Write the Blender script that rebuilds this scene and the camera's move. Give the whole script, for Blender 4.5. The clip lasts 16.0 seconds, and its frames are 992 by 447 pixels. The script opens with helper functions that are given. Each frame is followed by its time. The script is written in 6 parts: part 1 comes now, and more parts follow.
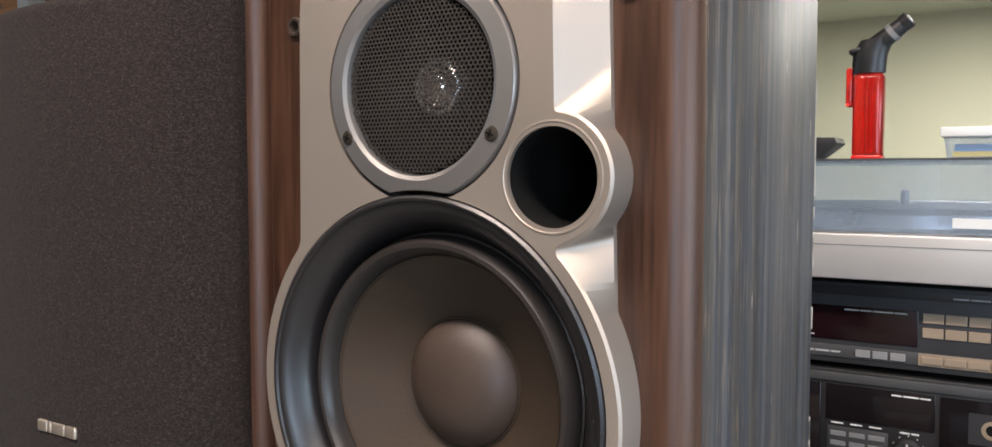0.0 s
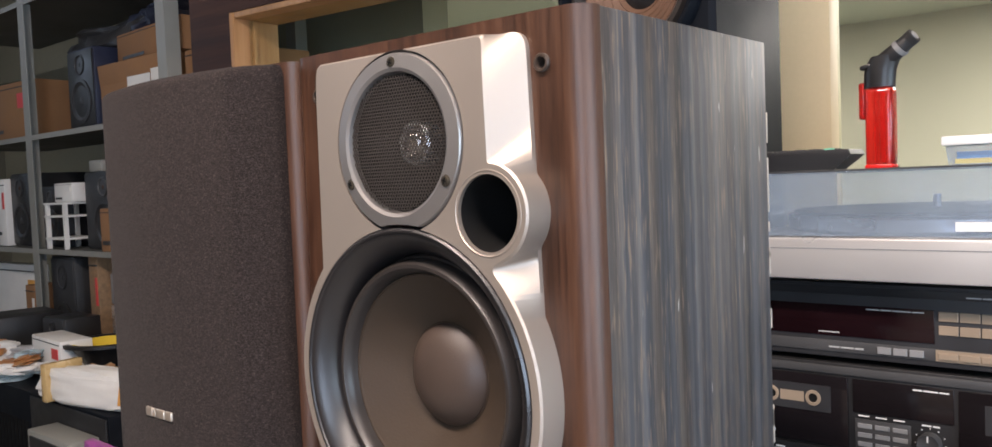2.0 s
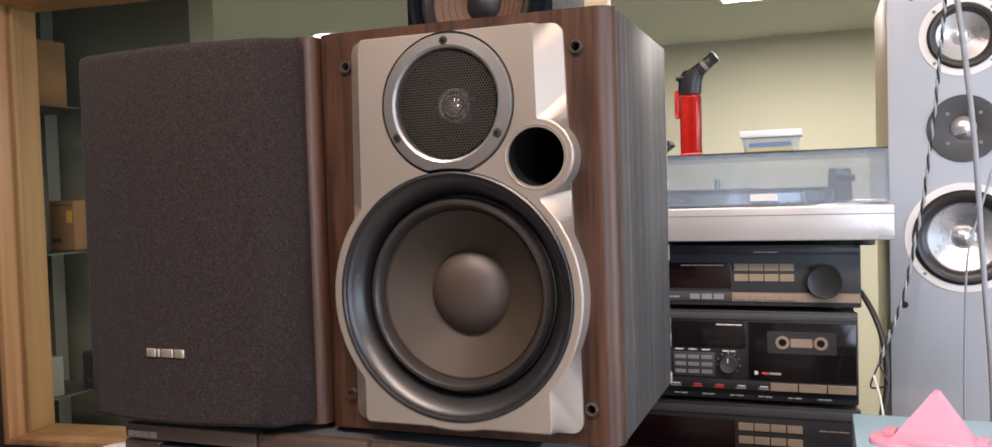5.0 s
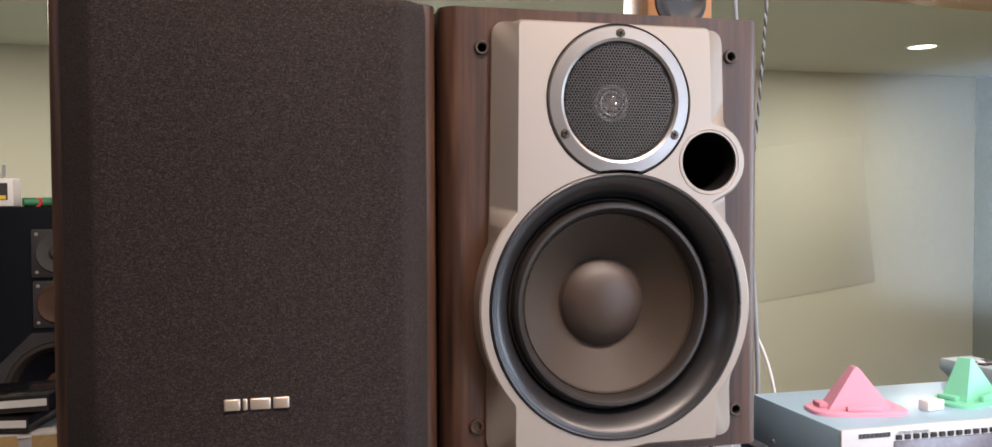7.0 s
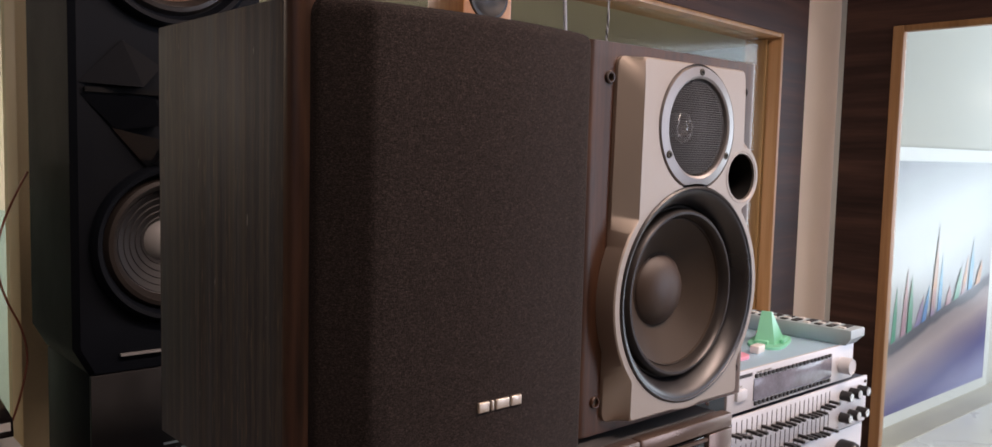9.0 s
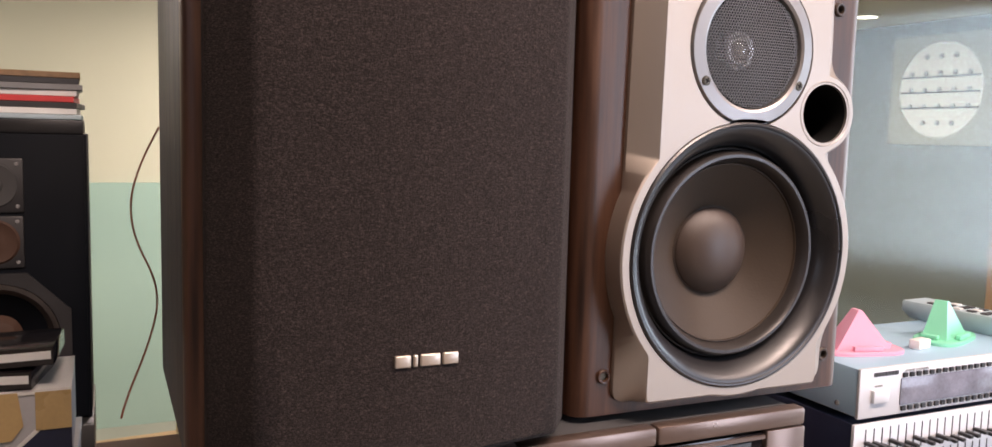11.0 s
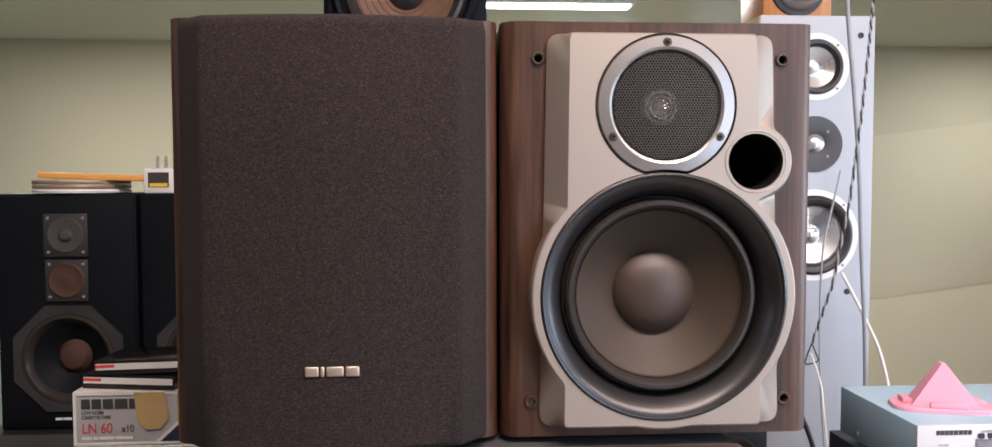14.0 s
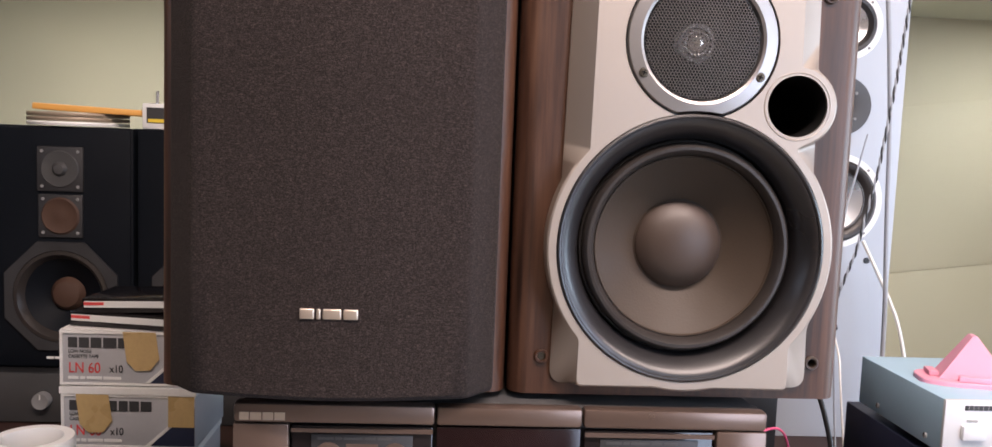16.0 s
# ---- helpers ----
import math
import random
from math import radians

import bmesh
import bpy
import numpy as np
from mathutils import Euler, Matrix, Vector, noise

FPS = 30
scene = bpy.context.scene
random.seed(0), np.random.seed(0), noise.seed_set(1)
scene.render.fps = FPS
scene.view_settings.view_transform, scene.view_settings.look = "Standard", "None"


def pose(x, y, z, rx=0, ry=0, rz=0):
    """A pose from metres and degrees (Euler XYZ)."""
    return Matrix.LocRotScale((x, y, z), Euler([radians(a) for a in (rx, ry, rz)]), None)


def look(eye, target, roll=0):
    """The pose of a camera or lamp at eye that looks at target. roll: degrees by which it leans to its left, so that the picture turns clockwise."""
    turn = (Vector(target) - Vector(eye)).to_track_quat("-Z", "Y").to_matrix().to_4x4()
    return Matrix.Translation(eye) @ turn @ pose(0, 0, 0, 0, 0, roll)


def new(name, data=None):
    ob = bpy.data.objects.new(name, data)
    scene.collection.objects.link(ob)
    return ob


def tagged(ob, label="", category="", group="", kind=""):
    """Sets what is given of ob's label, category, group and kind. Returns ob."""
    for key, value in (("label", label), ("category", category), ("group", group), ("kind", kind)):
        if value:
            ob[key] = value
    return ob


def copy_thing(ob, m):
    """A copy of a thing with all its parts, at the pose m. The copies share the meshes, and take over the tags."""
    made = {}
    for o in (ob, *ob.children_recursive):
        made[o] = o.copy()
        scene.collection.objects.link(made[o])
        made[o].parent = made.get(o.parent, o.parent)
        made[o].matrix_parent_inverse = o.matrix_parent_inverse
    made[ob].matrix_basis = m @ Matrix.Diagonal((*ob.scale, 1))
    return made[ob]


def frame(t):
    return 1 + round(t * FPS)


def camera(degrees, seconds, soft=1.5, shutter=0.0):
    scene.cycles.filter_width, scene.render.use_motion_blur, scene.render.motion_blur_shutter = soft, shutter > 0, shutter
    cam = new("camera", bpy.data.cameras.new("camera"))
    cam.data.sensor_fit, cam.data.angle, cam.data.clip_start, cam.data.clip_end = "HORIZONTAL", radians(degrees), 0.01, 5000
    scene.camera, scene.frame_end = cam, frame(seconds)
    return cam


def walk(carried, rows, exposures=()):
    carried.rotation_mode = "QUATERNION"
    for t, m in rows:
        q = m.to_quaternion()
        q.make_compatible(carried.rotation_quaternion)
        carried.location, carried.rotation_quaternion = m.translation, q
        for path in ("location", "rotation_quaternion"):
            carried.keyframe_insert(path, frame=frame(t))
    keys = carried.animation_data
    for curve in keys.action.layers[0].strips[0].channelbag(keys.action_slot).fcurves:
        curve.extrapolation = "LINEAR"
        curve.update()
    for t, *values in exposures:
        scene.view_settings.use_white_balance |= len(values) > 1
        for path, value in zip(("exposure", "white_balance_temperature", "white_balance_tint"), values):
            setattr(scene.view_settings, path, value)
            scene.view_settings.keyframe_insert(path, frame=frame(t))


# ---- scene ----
cam = camera(59.9, 16.0)
PATH = [
    (0, (0.333, -0.305, 1.152), (-0.733, 1.383, 1.036), -0.0),
    (0.5, (0.377, -0.283, 1.163), (-0.837, 1.303, 1.053), -0.6),
    (1, (0.407, -0.289, 1.168), (-0.868, 1.248, 1.06), -0.9),
    (1.5, (0.437, -0.301, 1.171), (-0.863, 1.216, 1.071), -1.8),
    (2, (0.457, -0.335, 1.166), (-0.852, 1.174, 1.069), -2.3),
    (2.5, (0.472, -0.391, 1.143), (-0.837, 1.119, 1.044), -2.8),
    (3, (0.465, -0.441, 1.128), (-0.839, 1.072, 1.03), -3.0),
    (3.5, (0.434, -0.491, 1.131), (-0.771, 1.102, 1.031), -2.9),
    (4, (0.418, -0.536, 1.141), (-0.653, 1.15, 1.04), -2.6),
    (4.2, (0.41, -0.548, 1.138), (-0.586, 1.183, 1.042), -2.4),
    (6.3, (0.078, -0.566, 1.125), (0.08, 1.433, 1.068), -1.1),
    (6.5, (0.011, -0.569, 1.129), (0.183, 1.423, 1.075), -1.0),
    (7, (-0.098, -0.536, 1.128), (0.384, 1.404, 1.066), -0.3),
    (7.5, (-0.196, -0.475, 1.136), (0.481, 1.406, 1.069), 0.2),
    (8, (-0.322, -0.439, 1.147), (0.731, 1.259, 1.041), 0.6),
    (8.5, (-0.396, -0.419, 1.158), (0.904, 1.095, 1.016), 1.3),
    (9, (-0.455, -0.425, 1.166), (0.862, 1.071, 1.001), 1.4),
    (9.5, (-0.474, -0.444, 1.166), (0.835, 1.053, 0.956), 1.1),
    (9.7, (-0.471, -0.45, 1.163), (0.833, 1.05, 0.942), 0.7),
    (11.8, (-0.092, -0.46, 1.122), (0.333, 1.486, 0.937), 2.3),
    (12, (-0.061, -0.482, 1.131), (0.297, 1.477, 0.95), 2.1),
    (12.5, (-0.04, -0.551, 1.14), (0.184, 1.431, 0.995), 0.9),
    (13, (-0.047, -0.602, 1.146), (0.128, 1.387, 1.029), 0.5),
    (13.5, (-0.045, -0.601, 1.138), (0.108, 1.39, 1.033), 0.2),
    (14, (-0.042, -0.603, 1.139), (0.086, 1.39, 1.035), -0.1),
    (14.5, (-0.041, -0.603, 1.136), (0.071, 1.391, 1.027), -0.4),
    (15, (-0.041, -0.596, 1.128), (0.059, 1.399, 1.018), -0.5),
    (15.5, (-0.054, -0.567, 1.123), (0.051, 1.424, 0.965), 2.0),
    (16, (-0.045, -0.558, 1.122), (0.073, 1.43, 0.929), 2.2),
]
walk(cam, [(t, look(eye, target, roll)) for t, eye, target, roll in PATH],
     [(0, -0.1, 6250, 5), (0.6, 0.04, 6250, 5), (1.0, 0.12, 6300, 6), (2.5, 0.19, 6350, 9), (3.0, 0.23, 6400, 9), (3.5, 0.30, 6400, 10), (4.2, -0.02, 6450, 11), (6.5, -0.12, 6480, 11), (7.5, 0.08, 6450, 13), (8.0, 0.05, 6550, 17), (8.5, -0.5, 6900, 20), (9.0, -0.65, 7000, 20), (9.7, -0.65, 7000, 20), (11.8, 0.45, 6650, 14), (12.2, 0.42, 6650, 13), (12.7, 0.2, 6400, 13), (13.2, 0.03, 6380, 13), (15.0, 0.05, 6350, 13), (15.5, 0.02, 6400, 15), (16, 0.22, 6350, 14)])

# ---- world and light ----
world = bpy.data.worlds.new("world")
scene.world = world
world.use_nodes = True
world.node_tree.nodes["Background"].inputs[0].default_value = (0.75, 0.85, 1.0, 1)
world.node_tree.nodes["Background"].inputs[1].default_value = 0.25


def area(name, m, w, h, power, colour):
    lamp = bpy.data.lights.new(name, "AREA")
    lamp.shape, lamp.size, lamp.size_y, lamp.energy, lamp.color = "RECTANGLE", w, h, power, colour
    ob = new(name, lamp)
    ob.matrix_world = m
    return ob


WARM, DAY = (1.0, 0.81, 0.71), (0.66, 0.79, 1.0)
area("tube_light", look((0.30, -0.80, 2.36), (0.30, -0.75, 0)), 1.25, 0.10, 50, WARM)
# Weak extra tube, unseen, added to lift the left side.
area("tube_light", look((-1.0, -0.80, 2.36), (-1.0, -0.75, 0)), 1.25, 0.10, 5, WARM)
area("tube_light", look((1.7, -0.95, 2.36), (1.7, -0.9, 0)), 1.25, 0.10, 30, WARM)
# Added lamp for daylight from an unseen, assumed opening behind the camera.
area("daylight_south", look((2.0, -2.86, 1.25), (0.9, 0.2, 1.1)), 1.5, 1.9, 70, DAY)
area("daylight_side", look((5.44, -0.95, 1.3), (0.0, -0.95, 1.25)), 3.5, 2.0, 190, DAY)
area("daylight_west", look((-4.27, -0.8, 1.92), (0.0, -0.4, 1.2)), 1.7, 0.85, 11, DAY)
area("far_room_light", look((0.32, 2.13, 1.675), (0.32, 2.14, 0)), 0.46, 0.05, 34, (1.0, 0.91, 0.84))
area("far_downlight", look((-1.27, 2.1, 1.69), (-1.27, 2.11, 0)), 0.1, 0.1, 16, (1.0, 0.91, 0.82))
# Helper lamp added to brighten the right of the far room.
area("far_downlight", look((2.3, 2.3, 1.69), (2.3, 2.31, 0)), 0.1, 0.1, 12.5, (1.0, 0.94, 0.88))
# Faint fill over the stock corner, with no fitting known there.
area("stock_fill", look((-2.6, 0.1, 2.36), (-2.6, 0.4, 0)), 0.8, 0.1, 0.7, WARM)

# ---- materials ----


class Nodes:
    def __init__(self, name):
        self.mat = bpy.data.materials.new(name)
        self.mat.use_nodes = True
        self.nt = self.mat.node_tree
        self.bsdf = self.nt.nodes["Principled BSDF"]

    def add(self, kind, **sets):
        n = self.nt.nodes.new(kind)
        for k, v in sets.items():
            n.inputs[k].default_value = v
        return n

    def link(self, a, b):
        self.nt.links.new(a, b)

    def coords(self, scale):
        c = self.add("ShaderNodeTexCoord")
        m = self.add("ShaderNodeMapping")
        m.inputs["Scale"].default_value = scale
        self.link(c.outputs["Object"], m.inputs["Vector"])
        return m.outputs["Vector"]

    def noise(self, scale, detail=4.0, stretch=(1, 1, 1), rough=0.55):
        n = self.add("ShaderNodeTexNoise", Scale=scale, Detail=detail, Roughness=rough)
        self.link(self.coords(stretch), n.inputs["Vector"])
        return n.outputs["Fac"]

    def ramp(self, fac, stops):
        r = self.add("ShaderNodeValToRGB")
        els = r.color_ramp.elements
        els[0].position, els[0].color = stops[0][0], (*stops[0][1], 1)
        els[1].position, els[1].color = stops[-1][0], (*stops[-1][1], 1)
        for p, c in stops[1:-1]:
            els.new(p).color = (*c, 1)
        self.link(fac, r.inputs["Fac"])
        return r.outputs["Color"]

    def span(self, fac, lo, hi, a=0.3, b=0.7):
        r = self.add("ShaderNodeMapRange")
        for i, v in zip((1, 2, 3, 4), (a, b, lo, hi)):
            r.inputs[i].default_value = v
        self.link(fac, r.inputs[0])
        return r.outputs[0]

    def bump(self, fac, strength, dist=0.001):
        b = self.add("ShaderNodeBump", Strength=strength, Distance=dist)
        self.link(fac, b.inputs["Height"])
        self.link(b.outputs["Normal"], self.bsdf.inputs["Normal"])


def shade(c, k):
    return tuple(min(1.0, v * k) for v in c)


def plain(name, colour, rough=0.5, metal=0.0, grain=400.0, relief=0.15, vary=0.12, stain=18.0, spec=0.5, coat=0.0):
    """A surface with grain, blotches and fine relief."""
    n = Nodes(name)
    big, fine = n.noise(stain, 3.0), n.noise(grain, 2.0)
    mixer = n.add("ShaderNodeMath")
    mixer.operation = "ADD"
    half = n.add("ShaderNodeMath")
    half.operation = "MULTIPLY"
    half.inputs[1].default_value = 0.35
    n.link(fine, half.inputs[0])
    n.link(big, mixer.inputs[0])
    n.link(half.outputs[0], mixer.inputs[1])
    n.link(n.ramp(mixer.outputs[0], [(0.4, shade(colour, 1 - vary)), (0.95, shade(colour, 1 + vary))]), n.bsdf.inputs["Base Color"])
    n.link(n.span(big, max(0.02, rough - 0.07), min(1, rough + 0.08)), n.bsdf.inputs["Roughness"])
    n.bsdf.inputs["Metallic"].default_value = metal
    n.bsdf.inputs["Specular IOR Level"].default_value = spec
    n.bsdf.inputs["Coat Weight"].default_value = coat
    if relief:
        n.bump(fine, relief, 0.0004)
    return n.mat


def grained(name, dark, mid, light, rough, stretch, scale, streaks=0.0, coat=0.0, spec=0.5, coat_rough=0.25):
    """Wood or vinyl with a grain drawn out along one axis."""
    n = Nodes(name)
    a = n.noise(scale, 8.0, stretch, 0.65)
    b = n.noise(scale * 0.23, 3.0, stretch)
    mixer = n.add("ShaderNodeMath")
    mixer.operation = "MULTIPLY_ADD"
    mixer.inputs[1].default_value = 0.46
    n.link(b, mixer.inputs[0])
    h = n.add("ShaderNodeMath")
    h.operation = "MULTIPLY"
    h.inputs[1].default_value = 0.60
    n.link(a, h.inputs[0])
    n.link(h.outputs[0], mixer.inputs[2])
    n.link(n.ramp(mixer.outputs[0], [(0.38, dark), (0.52, mid), (0.68, light)]), n.bsdf.inputs["Base Color"])
    n.link(n.span(a, rough - 0.1, rough + 0.12), n.bsdf.inputs["Roughness"])
    n.bsdf.inputs["Specular IOR Level"].default_value = spec
    n.bsdf.inputs["Coat Weight"].default_value = coat
    n.bsdf.inputs["Coat Roughness"].default_value = coat_rough
    n.bsdf.inputs["Coat Tint"].default_value = (1.0, 0.84, 0.68, 1)
    n.bump(a, 0.25 + streaks, 0.0006)
    return n.mat


def worn_vinyl():
    """Blue-grey wood-grain foil: soft upright streaks, tan flecks and fine pale scratches."""
    n = Nodes("grey_side_vinyl")
    wide = n.noise(150, 3.0, (1, 1, 0.012), 0.5)
    fine = n.noise(700, 3.0, (1, 1, 0.05), 0.6)
    patch = n.noise(14, 3.0, (1, 1, 0.5))
    add = n.add("ShaderNodeMath")
    add.operation = "MULTIPLY_ADD"
    add.inputs[1].default_value = 0.30
    n.link(fine, add.inputs[0])
    n.link(wide, add.inputs[2])
    cool = n.ramp(add.outputs[0], [(0.44, (0.021, 0.022, 0.025)), (0.64, (0.049, 0.052, 0.058)), (0.90, (0.112, 0.114, 0.120))])
    tan = n.ramp(add.outputs[0], [(0.44, (0.020, 0.015, 0.011)), (0.64, (0.052, 0.043, 0.036)), (0.90, (0.120, 0.102, 0.084))])
    pick = n.add("ShaderNodeMixRGB")
    n.link(n.span(n.noise(75, 3.0, (1, 1, 0.010)), 0.0, 1.0, 0.42, 0.60), pick.inputs["Fac"])
    n.link(cool, pick.inputs["Color1"])
    n.link(tan, pick.inputs["Color2"])
    base = pick.outputs["Color"]

    def over(below, fac, colour):
        mix = n.add("ShaderNodeMixRGB")
        n.link(fac, mix.inputs["Fac"])
        n.link(below, mix.inputs["Color1"])
        mix.inputs["Color2"].default_value = (*colour, 1)
        return mix.outputs["Color"]
    fleck = n.span(n.noise(430, 2.0, (1, 1, 0.09)), 0.0, 0.42, 0.56, 0.70)
    gate = n.add("ShaderNodeMath")
    gate.operation = "MULTIPLY"
    n.link(fleck, gate.inputs[0])
    n.link(n.span(patch, 0.45, 1.0, 0.40, 0.58), gate.inputs[1])
    col = over(base, gate.outputs[0], (0.27, 0.19, 0.12))
    scratch = n.span(n.noise(240, 1.0, (1, 1, 0.16)), 0.0, 0.6, 0.765, 0.79)
    col = over(col, scratch, (0.50, 0.48, 0.45))
    n.link(col, n.bsdf.inputs["Base Color"])
    n.link(n.span(patch, 0.52, 0.64), n.bsdf.inputs["Roughness"])
    n.bsdf.inputs["Coat Weight"].default_value = 0.20
    n.bsdf.inputs["Coat Roughness"].default_value = 0.5
    n.bump(fine, 0.18, 0.0004)
    return n.mat


def glass_sheet(name, tint, gloss, dust=0.0, edge_gain=0.85, rough=0.02):
    n = Nodes(name)
    nt = n.nt
    nt.nodes.remove(n.bsdf)
    clear = n.add("ShaderNodeBsdfTransparent", Color=(*tint, 1))
    shine = n.add("ShaderNodeBsdfGlossy", Roughness=rough)
    edge = n.add("ShaderNodeLayerWeight", Blend=0.5)
    steep = n.add("ShaderNodeMath")
    steep.operation = "POWER"
    steep.inputs[1].default_value = 4.0
    n.link(edge.outputs["Facing"], steep.inputs[0])
    fres = n.add("ShaderNodeMath")
    fres.operation = "MULTIPLY_ADD"
    fres.inputs[1].default_value, fres.inputs[2].default_value = edge_gain, gloss
    n.link(steep.outputs[0], fres.inputs[0])
    mix = n.add("ShaderNodeMixShader")
    n.link(fres.outputs[0], mix.inputs[0])
    n.link(clear.outputs[0], mix.inputs[1])
    n.link(shine.outputs[0], mix.inputs[2])
    # Blue-white veil: dust, with reflected daylight put into its colour.
    if dust:
        haze = n.add("ShaderNodeBsdfDiffuse", Color=(0.58, 0.70, 0.82, 1))
        veil = n.add("ShaderNodeMixShader")
        n.link(n.span(n.noise(9, 4.0), dust * 0.7, dust * 1.3), veil.inputs[0])
        n.link(mix.outputs[0], veil.inputs[1])
        n.link(haze.outputs[0], veil.inputs[2])
        mix = veil
    n.link(mix.outputs[0], nt.nodes["Material Output"].inputs["Surface"])
    return n.mat


def glowing(name, colour, strength):
    n = Nodes(name)
    n.bsdf.inputs["Base Color"].default_value = (*colour, 1)
    n.bsdf.inputs["Emission Color"].default_value = (*colour, 1)
    n.bsdf.inputs["Emission Strength"].default_value = strength
    return n.mat


def red_tank():
    n = Nodes("red_clear_plastic")
    n.bsdf.inputs["Base Color"].default_value = (0.80, 0.035, 0.025, 1)
    n.bsdf.inputs["Transmission Weight"].default_value = 0.75
    n.link(n.span(n.noise(40, 2.0), 0.06, 0.16), n.bsdf.inputs["Roughness"])
    return n.mat


